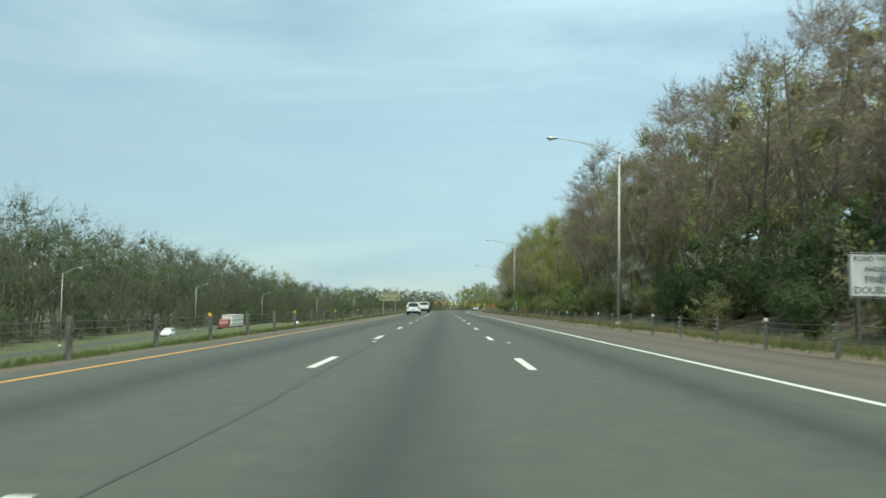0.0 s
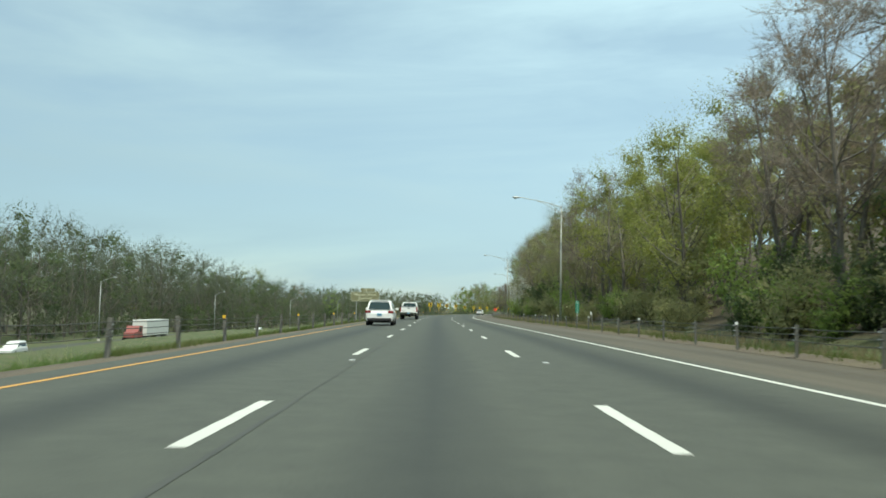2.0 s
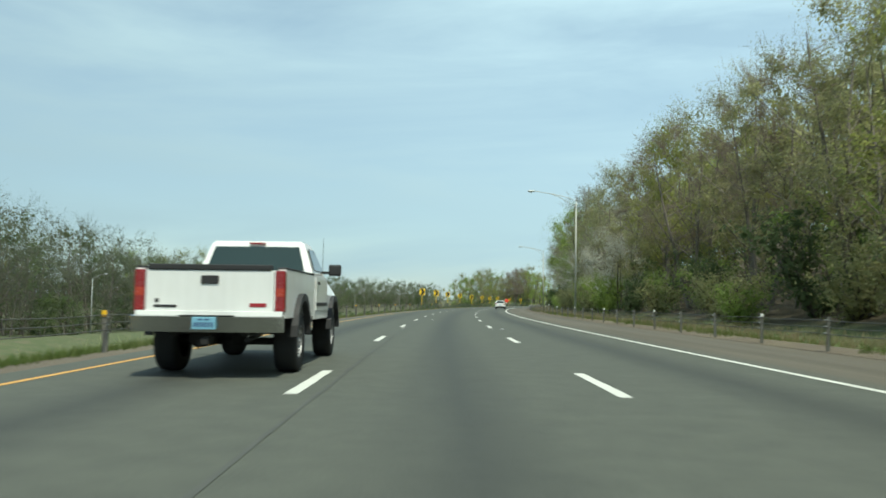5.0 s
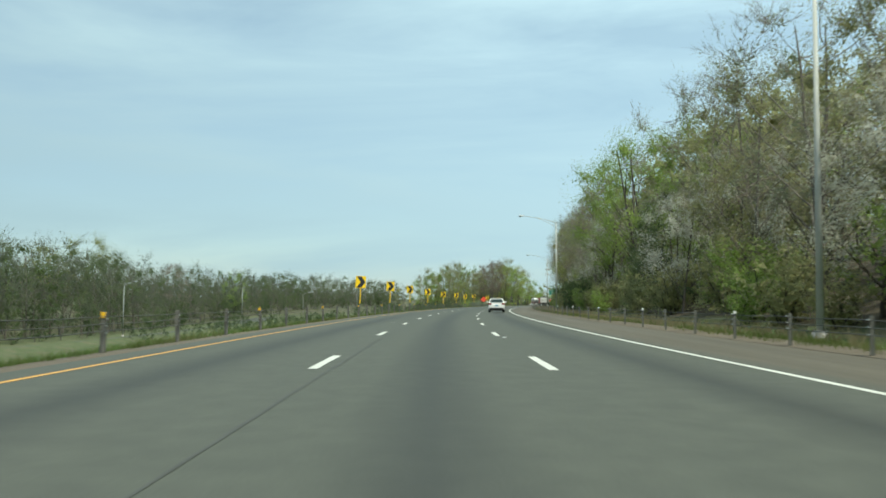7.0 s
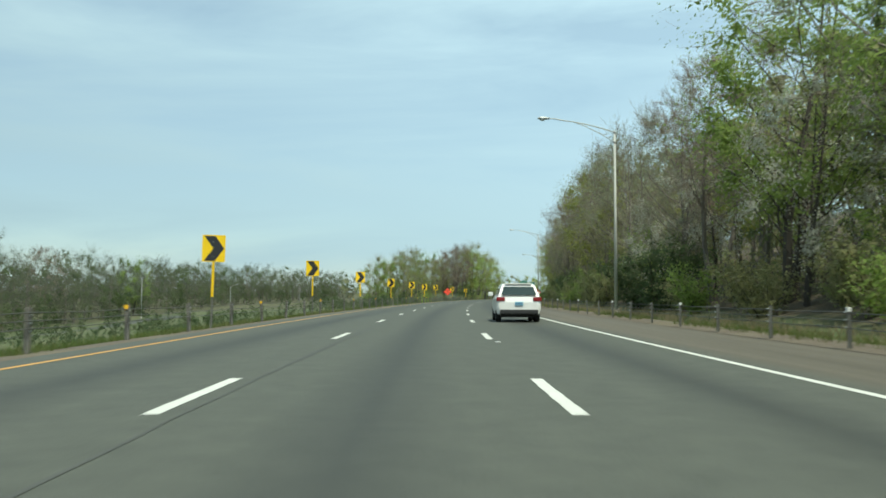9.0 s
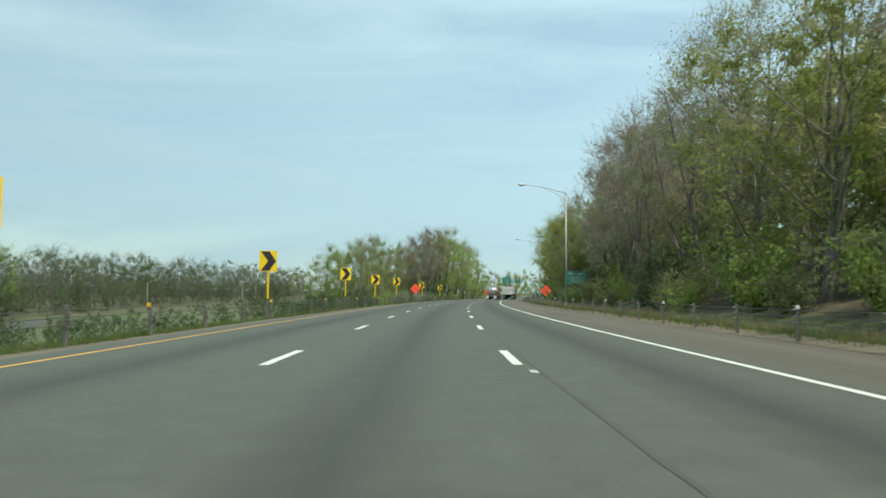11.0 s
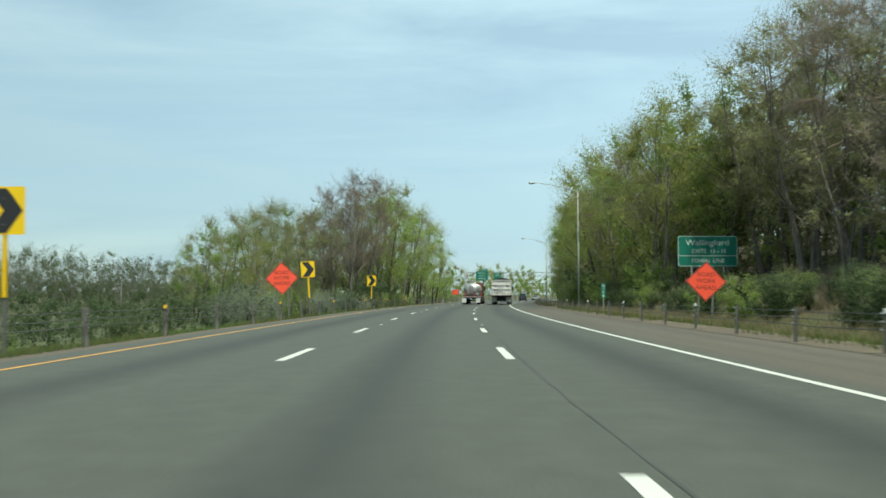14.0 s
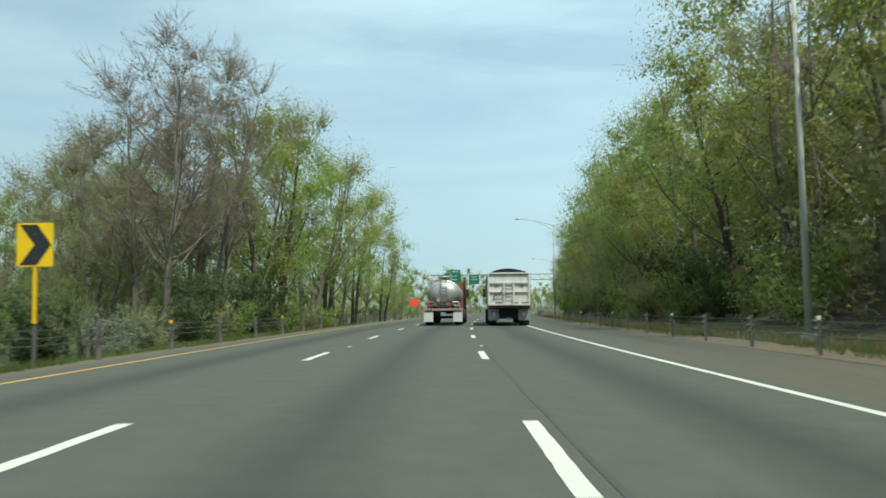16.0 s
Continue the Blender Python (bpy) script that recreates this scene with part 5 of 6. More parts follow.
def tanker():
    ob = thing("tanker_truck", pose(0, 0, 0), "red tanker truck with polished steel tank and ladder", "tanker truck")
    zc, rx, rz = 2.0, 1.06, 0.82
    bm = bmesh.new()
    secs = []
    for y, k in ((-1.0, 0.04), (-0.97, 0.4), (-0.88, 0.7), (-0.72, 0.9), (-0.5, 1.0), (5.6, 1.0), (5.8, 0.9), (5.95, 0.6), (6.0, 0.05)):
        secs.append([(rx * k * math.cos(a), y, zc + rz * k * math.sin(a)) for a in (2 * math.pi * i / 32 for i in range(32))])
    loft(bm, secs)
    for f in bm.faces:
        f.smooth = len(f.verts) == 4
    tank = part("tank", bm, STAINLESS, ob, "polished steel elliptical tank")
    for y in (-0.48, 1.0, 2.5, 4.0, 5.55):
        bm = bmesh.new()
        bent(bm, [((rx + 0.01) * math.cos(a), y, zc + (rz + 0.01) * math.sin(a)) for a in (2 * math.pi * i / 28 for i in range(29))], 0.025, 6)
        part("hoop", bm, STAINLESS, tank)
    bm = bmesh.new()
    for x in (-0.2, 0.2):
        bent(bm, [(x, -1.14, 1.0), (x, -1.12, 2.3), (x, -0.85, 3.0), (x, -0.3, 3.15), (x, 0.4, 3.15)], 0.022, 6)
    for k in range(9):
        tube(bm, (-0.2, -1.13 + (0.03 * max(0, k - 5)), 1.1 + k * 0.21), (0.2, -1.13 + (0.03 * max(0, k - 5)), 1.1 + k * 0.21), 0.022, n=6)
    part("ladder", bm, POST_STEEL, ob)
    for k, (x, z) in enumerate(((-0.5, 1.3), (0.34, 1.34), (-0.32, 1.6), (0.5, 1.62))):
        bm = bmesh.new()
        tube(bm, (x, -1.2, z), (x, -0.8, z), 0.09, n=12)
        tube(bm, (x, -1.22, z), (x, -1.19, z), 0.12, n=12)
        tube(bm, (x, -1.1, z), (x, -1.1, 1.05), 0.03, n=8)
        part("valve", bm, (POST_STEEL, RED_PAINT, GALV, POST_STEEL)[k], ob)
    bm = bmesh.new()
    bent(bm, [(-1.0, -1.2, 1.12), (-0.6, -1.25, 1.2), (0.0, -1.22, 1.15), (0.55, -1.26, 1.22), (1.0, -1.2, 1.1)], 0.055, 8)
    part("hose", bm, RUBBER, ob, "black discharge hose")
    bm = bmesh.new()
    for x in (-0.4, 0.4):
        bent(bm, [(x, -0.3, 3.0), (x, -0.3, 3.28), (x, 3.0, 3.28), (x, 3.0, 3.0)], 0.022, 6)
    box(bm, -0.4, 0.4, -0.3, 3.0, 3.05, 3.08)
    tube(bm, (0, 1.4, 2.95), (0, 1.4, 3.2), 0.28, n=16)
    part("walkway_rail", bm, GALV, ob)
    bm = bmesh.new()
    box(bm, -1.22, 1.22, -1.75, -0.9, 0.92, 1.06, 0.02)
    deck = part("rear_deck", bm, FADED_RED, ob, "faded red rear deck")
    for x in (-0.95, -0.75, 0.75, 0.95):
        bm = bmesh.new()
        tube(bm, (x, -1.77, 0.99), (x, -1.74, 0.99), 0.045, n=10)
        part("tail_light", bm, LAMP_RED, deck)
    for sx in (-1, 1):
        bm = bmesh.new()
        x0, x1 = sorted((sx * 1.2, sx * 0.62))
        box(bm, x0, x1, -1.7, -1.685, 0.24, 0.86, 0.006)
        part("mud_flap", bm, FLAP_WHITE, ob, "white mud flap")
        bm = bmesh.new()
        bent(bm, [(sx * 0.4, -1.0, 1.1), (sx * 0.6, -1.1, 1.45), (sx * 0.95, -1.1, 1.45), (sx * 1.0, -1.1, 1.1)], 0.06, 8)
        tube(bm, (sx * 0.75, -1.2, 1.2), (sx * 0.75, -0.9, 1.2), 0.14, n=12)
        part("discharge_pipe", bm, STAINLESS if sx > 0 else RED_PAINT, ob)
    bm = bmesh.new()
    for x in (-0.5, 0.4):
        box(bm, x, x + 0.1, -1.6, 8.0, 0.8, 1.0)
    box(bm, -0.9, 0.9, -0.4, 5.5, 1.0, 1.4)
    tube(bm, (-0.9, 0, 0.5), (0.9, 0, 0.5), 0.08, n=10)
    tube(bm, (-0.9, 1.3, 0.5), (0.9, 1.3, 0.5), 0.08, n=10)
    part("chassis", bm, UNDER, ob)
    bm = bmesh.new()
    box(bm, -0.15, 0.15, -1.77, -1.75, 0.66, 0.82, 0.004)
    pl = part("number_plate", bm, PLATE, ob)
    bars(pl, BAR_BLUE, 0, 0.74, 0.24, 0.06, 5, -1.772)
    wheel_parts(ob, ((-0.94, 0), (0.94, 0), (-0.94, 1.3), (0.94, 1.3)), 0.51, 0.5, 0.29, RIM_METAL)
    tractor(ob, 8.2, RED_PAINT)
    return ob


def box_truck(label):
    ob = thing("box_trailer_truck", pose(0, 0, 0), label, "trailer truck")
    bm = bmesh.new()
    box(bm, -1.28, 1.28, -1.5, 11.5, 1.15, 3.95, 0.04)
    part("trailer_box", bm, TRUCK_WHITE, ob)
    bm = bmesh.new()
    for x in (-0.55, 0.45):
        box(bm, x, x + 0.1, -1.4, 11, 0.9, 1.15)
    part("chassis", bm, UNDER, ob)
    wheel_parts(ob, ((-0.98, 0), (0.98, 0), (-0.98, 1.25), (0.98, 1.25)), 0.51, 0.5, 0.29, RIM_METAL)
    tractor(ob, 13.2, RED_PAINT)
    return ob


pickup().matrix_basis = place(155.5, -3.2, 0.0)
small_car("suv", "white crossover with dark rear window in the fast lane", "car", CAR_WHITE).matrix_basis = place(115.6, -3.75, 0.0)
small_car("hatchback", "white hatchback with dark glass in the slow lane", "car", CAR_WHITE, 1.5, 0.87, 4.2).matrix_basis = place(288, 3.6, 0.0)
small_car("suv", "black boxy off-road car in the slow lane", "car", DARK_PAINT, 1.82, 0.92, 4.4).matrix_basis = place(602, 3.4, 0.0)
small_car("hatchback", "silver saloon far ahead in the slow lane", "car", SILVER_PAINT, 1.45, 0.9, 4.7).matrix_basis = place(640, 3.4, 0.0)
dump_truck().matrix_basis = place(503.5, 4.05, 0.0)
tanker().matrix_basis = place(506.0, 0.05, 0.0)


def on_lower(ob, s, d, turn=180):
    x, y = road_xy(s, opp_lat(s) + d)
    ob.matrix_basis = pose(float(x), float(y), low_z(s), 0, 0, math.degrees(heading(s)) + 5 + turn)


on_lower(box_truck("white box trailer truck with red cab on the lower carriageway"), 216, 8.0)
on_lower(small_car("suv", "white off-road car on the lower carriageway", "car", CAR_WHITE, 1.75), 166, 5.0)
on_lower(small_car("hatchback", "white car on the lower carriageway", "car", CAR_WHITE, 1.5), 300, 8.8)


# ---- trees ----
def skeleton(r, H, spread, limbs, start=0.3, subs=5, lean=0.04, twin=False, dome=True):
    """Trunk and limbs as segments (p0, p1, r0, r1, sides), and the outer shoots on which leaves sit."""
    segs, shoots = [], []
    stems = [(Vector((0, 0, -0.4)), Vector((r.gauss(0, lean), r.gauss(0, lean), 1)).normalized(), H, H * 0.013, 1.0)]
    if twin:
        stems = [(Vector((-0.2, 0, -0.4)), Vector((r.gauss(-0.14, 0.05), r.gauss(0, 0.1), 1)).normalized(), H, H * 0.011, 0.6),
                 (Vector((0.2, 0, -0.4)), Vector((r.gauss(0.16, 0.05), r.gauss(0, 0.1), 1)).normalized(), H * 0.92, H * 0.0105, 0.6)]
    for p, d, h, rad, share in stems:
        n = 8
        pts = [p.copy()]
        for i in range(n):
            d = (d + Vector((r.gauss(0, 0.06), r.gauss(0, 0.06), 0.05))).normalized()
            pts.append(pts[-1] + d * (h + 0.4) / n)
        rr = [rad * (1 - 0.9 * (i / n) ** 0.8) for i in range(n + 1)]
        for i in range(n):
            segs.append((pts[i], pts[i + 1], rr[i], rr[i + 1], 6))
        count = int(limbs * share)
        for k in range(count):
            u = start + (0.99 - start) * ((k + r.random()) / count)
            i = min(int(u * n), n - 1)
            base = pts[i].lerp(pts[i + 1], u * n - i)
            ang = k * 2.4 + r.gauss(0, 0.5)
            rise = 0.15 + 0.95 * u + r.gauss(0, 0.2)
            v = Vector((math.cos(ang), math.sin(ang), rise)).normalized()
            w_ = (u - start) / (1 - start)
            full = math.sqrt(max(0.06, 1 - (1.75 * (w_ - 0.42)) ** 2)) if dome else 1.08 - 0.95 * w_
            ln = spread * full * r.uniform(0.75, 1.15)
            q, lr = base, max(0.025, rad * (0.46 - 0.36 * u))
            for j in range(3):
                v2 = (v + Vector((r.gauss(0, 0.2), r.gauss(0, 0.2), 0.12 if dome else -0.05))).normalized()
                e = q + v2 * ln / 3
                segs.append((q, e, lr * (1 - j / 3.3), lr * (1 - (j + 1) / 3.3), 4))
                for _ in range(subs if j else max(1, subs - 2)):
                    b0 = q.lerp(e, r.random())
                    w = (v2 + Vector((r.gauss(0, 0.7), r.gauss(0, 0.7), r.gauss(0.15, 0.5)))).normalized()
                    l2 = spread * r.uniform(0.16, 0.36)
                    mid = b0 + w * l2 * 0.5
                    w2 = (w + Vector((r.gauss(0, 0.35), r.gauss(0, 0.35), r.gauss(0.1, 0.25)))).normalized()
                    end = mid + w2 * l2 * 0.6
                    segs.append((b0, mid, lr * 0.24, lr * 0.14, 3))
                    shoots.append((b0, mid, end))
                q, v = e, v2
            shoots.append((q - v * ln * 0.2, q, q + v * ln * 0.12))
    return segs, shoots


def lobed(r, H, spread, lobes, per, low=0.1, lean=0.04, twin=False):
    """A broadleaf tree as skeleton() gives it, but with a full crown of rounded lobes, each on a limb of its own."""
    segs, shoots = [], []
    rad = H * 0.0125
    stems = [(Vector((0, 0, -0.4)), Vector((r.gauss(0, lean), r.gauss(0, lean), 1)).normalized())]
    if twin:
        stems = [(Vector((-0.2, 0, -0.4)), Vector((r.gauss(-0.1, 0.03), r.gauss(0, 0.06), 1)).normalized()),
                 (Vector((0.2, 0, -0.4)), Vector((r.gauss(0.11, 0.03), r.gauss(0, 0.06), 1)).normalized())]
    lines = []
    for p, d in stems:
        pts, n = [p], 7
        for i in range(n):
            d = (d + Vector((r.gauss(0, 0.05), r.gauss(0, 0.05), 0.1))).normalized()
            pts.append(pts[-1] + d * (0.8 * H + 0.4) / n)
        for i in range(n):
            segs.append((pts[i], pts[i + 1], rad * (1 - 0.88 * i / n), rad * (1 - 0.88 * (i + 1) / n), 6))
        lines.append(pts)
    R = spread * 0.4
    half = H * (1 - low) / 2
    middle = Vector((0, 0, H - half))
    for k in range(lobes):
        w = 1 - 2 * (k + 0.5) / lobes + r.gauss(0, 0.06)
        w = max(-0.97, min(0.97, w))
        a, q, f = k * 2.4 + r.gauss(0, 0.35), math.sqrt(1 - w * w), r.uniform(0.72, 1.0)
        wide = spread - 0.7 * R
        c = middle + Vector((math.cos(a) * q * wide * f, math.sin(a) * q * wide * f, w * (half - 0.75 * R) * (f if w < 0 else 0.5 + f / 2)))
        pts = lines[k % len(lines)]
        u = max(0.1, min(0.93, (c.z - 0.75 * math.hypot(c.x, c.y) - 0.04 * H) / (0.8 * H))) * (len(pts) - 1)
        i = min(int(u), len(pts) - 2)
        b = pts[i].lerp(pts[i + 1], u - i)
        bend = b.lerp(c, 0.5) + Vector((r.gauss(0, 0.2), r.gauss(0, 0.2), -0.12 * (c - b).length))
        lr = max(0.025, rad * (0.32 - 0.22 * u / len(pts)))
        segs += [(b, b.lerp(bend, 0.55), lr, lr * 0.85, 4), (b.lerp(bend, 0.55), bend.lerp(c, 0.45), lr * 0.85, lr * 0.6, 4), (bend.lerp(c, 0.45), c, lr * 0.6, lr * 0.4, 4)]
        out = (c - middle).normalized() * 0.55 + Vector((0, 0, 0.3))
        size = R * r.uniform(0.75, 1.2)
        for _ in range(per):
            d = (Vector((r.gauss(0, 1), r.gauss(0, 1), r.gauss(0, 1))).normalized() + out).normalized()
            l = size * r.uniform(0.6, 1.1)
            b0 = c + d * l * 0.12
            mid = c + d * l * 0.55 + Vector((r.gauss(0, 0.1), r.gauss(0, 0.1), r.gauss(0, 0.1))) * R
            end = c + d * l + Vector((0, 0, 0.08 * l))
            segs.append((c, mid, lr * 0.26, lr * 0.12, 3))
            shoots.append((b0, mid, end))
    return segs, shoots


def tubes_data(segs):
    verts, faces = [], []
    for p0, p1, r0, r1, n in segs:
        q = (p1 - p0).to_track_quat("Z", "Y")
        b = len(verts)
        for p, rad in ((p0, r0), (p1, r1)):
            for i in range(n):
                a = 2 * math.pi * i / n
                verts.append(p + q @ Vector((rad * math.cos(a), rad * math.sin(a), 0)))
        for i in range(n):
            j = (i + 1) % n
            faces.append((b + i, b + j, b + n + j, b + n + i))
    return verts, faces


def twig_data(r, shoots, per, length):
    verts, faces = [], []
    for b0, mid, end in shoots:
        for _ in range(per):
            u = r.random()
            p = b0.lerp(mid, u * 2) if u < 0.5 else mid.lerp(end, u * 2 - 1)
            d = ((end - b0).normalized() + Vector((r.gauss(0, 0.55), r.gauss(0, 0.55), r.gauss(0.15, 0.45)))).normalized()
            side = d.cross(Vector((r.gauss(0, 1), r.gauss(0, 1), r.gauss(0, 1)))).normalized() * length * 0.013
            k = len(verts)
            verts += [p - side, p + side, p + d * length * r.uniform(0.5, 1.2)]
            faces.append((k, k + 1, k + 2))
    return verts, faces


def leaf_data(r, shoots, per, size, spread, inner=0.36):
    """Leaves in rounded tufts at the shoots: large ones inside, small ones at the rim, all facing outwards."""
    verts, faces = [], []
    for b0, mid, end in shoots:
        c = mid.lerp(end, 0.5)
        out = Vector((c.x, c.y, 0)).normalized() * 0.45
        for _ in range(int(per * (0.4 + 1.2 * r.random()) + r.random())):
            d = Vector((r.gauss(0, 1), r.gauss(0, 1), r.gauss(0, 1))).normalized()
            if r.random() < inner:
                p, s = b0.lerp(mid, r.random()) + d * spread * r.random(), size * r.uniform(1.1, 1.7)
            else:
                p, s = c + d * spread * 1.7 * math.sqrt(r.random()), size * r.uniform(0.5, 0.95)
            n = (d * 0.8 + out + Vector((r.gauss(0, 0.22), r.gauss(0, 0.22), 0.5 + r.gauss(0, 0.22)))).normalized()
            a = n.cross(Vector((r.gauss(0, 1), r.gauss(0, 1), r.gauss(0, 1)))).normalized()
            b = n.cross(a)
            k = len(verts)
            verts += [p - a * s - b * s * 0.55, p - a * s * 0.6 + b * s * 0.6, p + a * s]
            faces.append((k, k + 1, k + 2))
    return verts, faces


def raw_mesh(name, chunks, mats):
    verts, faces, idx = [], [], []
    for (v, f), mi in chunks:
        b = len(verts)
        verts += v
        faces += [tuple(i + b for i in q) for q in f]
        idx += [mi] * len(f)
    me = bpy.data.meshes.new(name)
    me.from_pydata([tuple(v) for v in verts], [], faces)
    for m in mats:
        me.materials.append(m)
    me.polygons.foreach_set("material_index", np.array(idx, dtype=np.int32))
    return me


KINDS = {
    # height, spread, lobes, shoots on each, crown's foot, twigs, leaves, leaf size, scatter, leaf, bark, label
    "bare": (17.5, 5.2, 20, 14, 0.2, 24, 13, 0.056, 0.45, LEAF_BUD, BARK_GREY, "tall grey tree in russet bud at the wood's edge"),
    "budding": (16.5, 5.2, 19, 14, 0.1, 8, 34, 0.077, 0.56, LEAF_OLIVE, BARK_GREY, "tall tree with sparse olive spring leaves"),
    "yellow": (15.5, 5.3, 18, 14, 0.1, 3, 37, 0.082, 0.58, LEAF_YELLOW, BARK_GREY, "tall tree in young yellow-green leaf"),
    "green": (14.5, 5.3, 18, 14, 0.06, 2, 38, 0.085, 0.58, LEAF_GREEN, BARK_DARK, "broad tree in fresh green leaf"),
    "pale": (16.5, 5.2, 20, 14, 0.12, 16, 22, 0.066, 0.52, LEAF_PALE, BARK_GREY, "tall tree in thin pale grey-green leaf"),
    "blossom": (12, 4.4, 15, 14, 0.1, 3, 27, 0.076, 0.48, BLOSSOM, BARK_DARK, "small tree in white spring blossom"),
    "evergreen": (10, 3.0, 40, 3, 0.03, 1, 26, 0.09, 0.38, LEAF_DARK, BARK_DARK, "dark evergreen tree among bare ones"),
}
seeds = random.Random(11)
TREES = {}
for kind, (H, sp, limbs, subs, start, tw, lv, ls, sc, lm, bk, label) in KINDS.items():
    TREES[kind] = []
    for variant in range(2):
        r = random.Random(seeds.random())
        if kind == "evergreen":
            segs, shoots = skeleton(r, H, sp, limbs, start, subs, dome=False)
        else:
            segs, shoots = lobed(r, H, sp, limbs, subs, start, twin=variant == 1)
        ob = thing("tree", pose(0, 0, -100), label, "tree", "trees along the motorway")
        t = new("trunk", raw_mesh("trunk", [(tubes_data([g for g in segs if g[4] > 3 or r.random() < 0.3]), 0)], [bk]))
        c = new("crown", raw_mesh("crown", [(twig_data(r, shoots, tw, 0.8), 0), (leaf_data(r, shoots, lv, ls, sc), 1)], [TWIG, lm]))
        t.parent = c.parent = ob
        TREES[kind].append(ob)
placed = set()


def plant(kind, s, lat, scale, r, z=None):
    src = TREES[kind][r.randrange(2)]
    m = place(s, lat, (ground_z(s, lat) if z is None else z) - 0.1, r.uniform(0, 360)) @ pose(0, 0, 0, r.gauss(0, 2), r.gauss(0, 2), 0) @ Matrix.Diagonal((scale * r.uniform(0.9, 1.1), scale * r.uniform(0.9, 1.1), scale, 1))
    if src.name not in placed:
        placed.add(src.name)
        src.matrix_basis = m
        return src
    o = copy_thing(src, pose(0, 0, 0))
    o.matrix_basis = m
    return o


# edge of the right-hand wood: what grows where along the road
MIX = [(-20, "bare bare budding bare blossom"), (45, "bare bare bare budding"), (108, "yellow green yellow"), (136, "budding bare yellow budding"), (180, "budding yellow budding bare"),
       (222, "blossom budding yellow pale"), (250, "pale green evergreen green blossom"), (268, "pale green evergreen green blossom"), (298, "bare pale blossom pale"), (330, "pale budding pale yellow"), (360, "pale bare pale budding"), (392, "pale budding bare blossom"), (440, "bare budding bare"), (457, "green yellow green bare yellow"), (500, "green yellow green yellow"), (700, "green green")]


def kind_at(s, r):
    row = [m for a, m in MIX if a <= s][-1].split()
    return row[r.randrange(len(row))]


# how tall the wood's edge stands along the road
EDGE_S = [0, 50, 68, 100, 125, 140, 160, 187, 215, 240, 262, 275, 290, 300, 312, 345, 363, 387, 401, 414, 440, 463, 488, 500, 520, 551, 590, 660]
EDGE_TOP = [17, 17, 18, 16.5, 15, 15.8, 14.8, 15.3, 16.5, 16.5, 17, 19.5, 19.5, 17.5, 17, 17.5, 18.5, 18.5, 19.5, 18, 17.5, 18.8, 19.4, 19, 18.7, 18.6, 18, 16]
r = random.Random(21)
s = 24.0
while s < 660:
    lat = 17.2 + r.uniform(-1.6, 2.0) + (7.5 if 404 < s < 460 else 0)
    k = kind_at(s, r)
    top = float(np.interp(s, EDGE_S, EDGE_TOP)) * 1.02 + max(0, lat - 17.2) * 0.35
    plant(k, s, lat, min((top - 0.9) / (KINDS[k][0] * 1.04) * r.uniform(0.9, 1.05), 0.9 if k in ("evergreen", "blossom") else 2), r)
    s += r.uniform(3.2, 5.2) if s < 560 else r.uniform(6, 9)
for s in np.arange(520, 640, 8.0):
    plant(r.choice(("green", "budding", "green", "yellow")), float(s), 13.8 + r.uniform(-0.4, 1.2), r.uniform(0.5, 0.72), r)
for s, lat, k, sc in ((459, 23.5, "budding", 1.12), (463, 21.5, "green", 1.2), (468, 20.5, "budding", 1.1), (474, 21, "green", 1.1), (452, 26, "bare", 1.05), (445, 25, "bare", 1.0)):
    plant(k, s, lat, sc, r)
# small blossoming trees that lean out of the wood's edge
for s, lat, sc in ((66, 14.4, 0.42), (219, 15.0, 0.6), (224, 14.5, 0.68), (229, 15.2, 0.74), (253, 14.8, 0.72), (258, 15.6, 0.72), (313, 15.2, 0.6)):
    plant("blossom", s, lat, sc, r)
# trees that crowd the left verge where the bend ends
for s, lat, k, sc in ((496.5, -14.4, "bare", 1.0), (499, -17.0, "bare", 0.94), (502, -13.6, "bare", 1.02), (504, -15.2, "bare", 0.97), (505.5, -16.5, "budding", 0.9), (509, -12.8, "yellow", 1.05), (513, -12.4, "green", 1.12), (517, -15, "green", 1.15),
                      (522, -12.4, "budding", 1.08), (528, -12.0, "green", 1.12), (536, -12.6, "yellow", 1.05), (545, -12.6, "green", 1.0), (555, -13, "budding", 0.98), (567, -13.0, "green", 0.9), (580, -15, "yellow", 0.6), (595, -15, "green", 0.5),
                      (503, -22, "budding", 0.8), (490, -22, "green", 0.66), (494, -24, "budding", 0.7), (497, -22.5, "green", 0.74), (500, -20, "budding", 0.78), (492, -26, "green", 0.52), (500, -26, "yellow", 0.68), (488, -23, "budding", 0.48), (487, -19, "green", 0.46), (492, -18.5, "budding", 0.62), (496, -19.5, "green", 0.7), (503, -18.5, "budding", 0.85), (510, -21, "green", 0.85), (518, -25, "budding", 0.85), (527, -20, "yellow", 0.9), (531, -31, "green", 1.25), (522, -34, "budding", 1.1), (527, -38, "budding", 1.15), (535, -46, "green", 1.2), (541, -52, "budding", 1.1), (549, -57, "green", 1.05), (540, -36, "budding", 1.25), (552, -48, "yellow", 1.15), (560, -55, "budding", 1.1), (556, -40, "green", 1.2), (543, -24, "budding", 0.85), (537, -40, "green", 1.25), (550, -33, "yellow", 1.15), (545, -43, "budding", 1.2), (564, -24, "budding", 0.85), (585, -28, "green", 0.85), (610, -19, "budding", 0.6), (625, -22, "green", 0.6)):
    plant(k, s, lat, sc * (0.48 if s < 498 and lat < -17 else 1.14 if k != "bare" else 1.05), r)


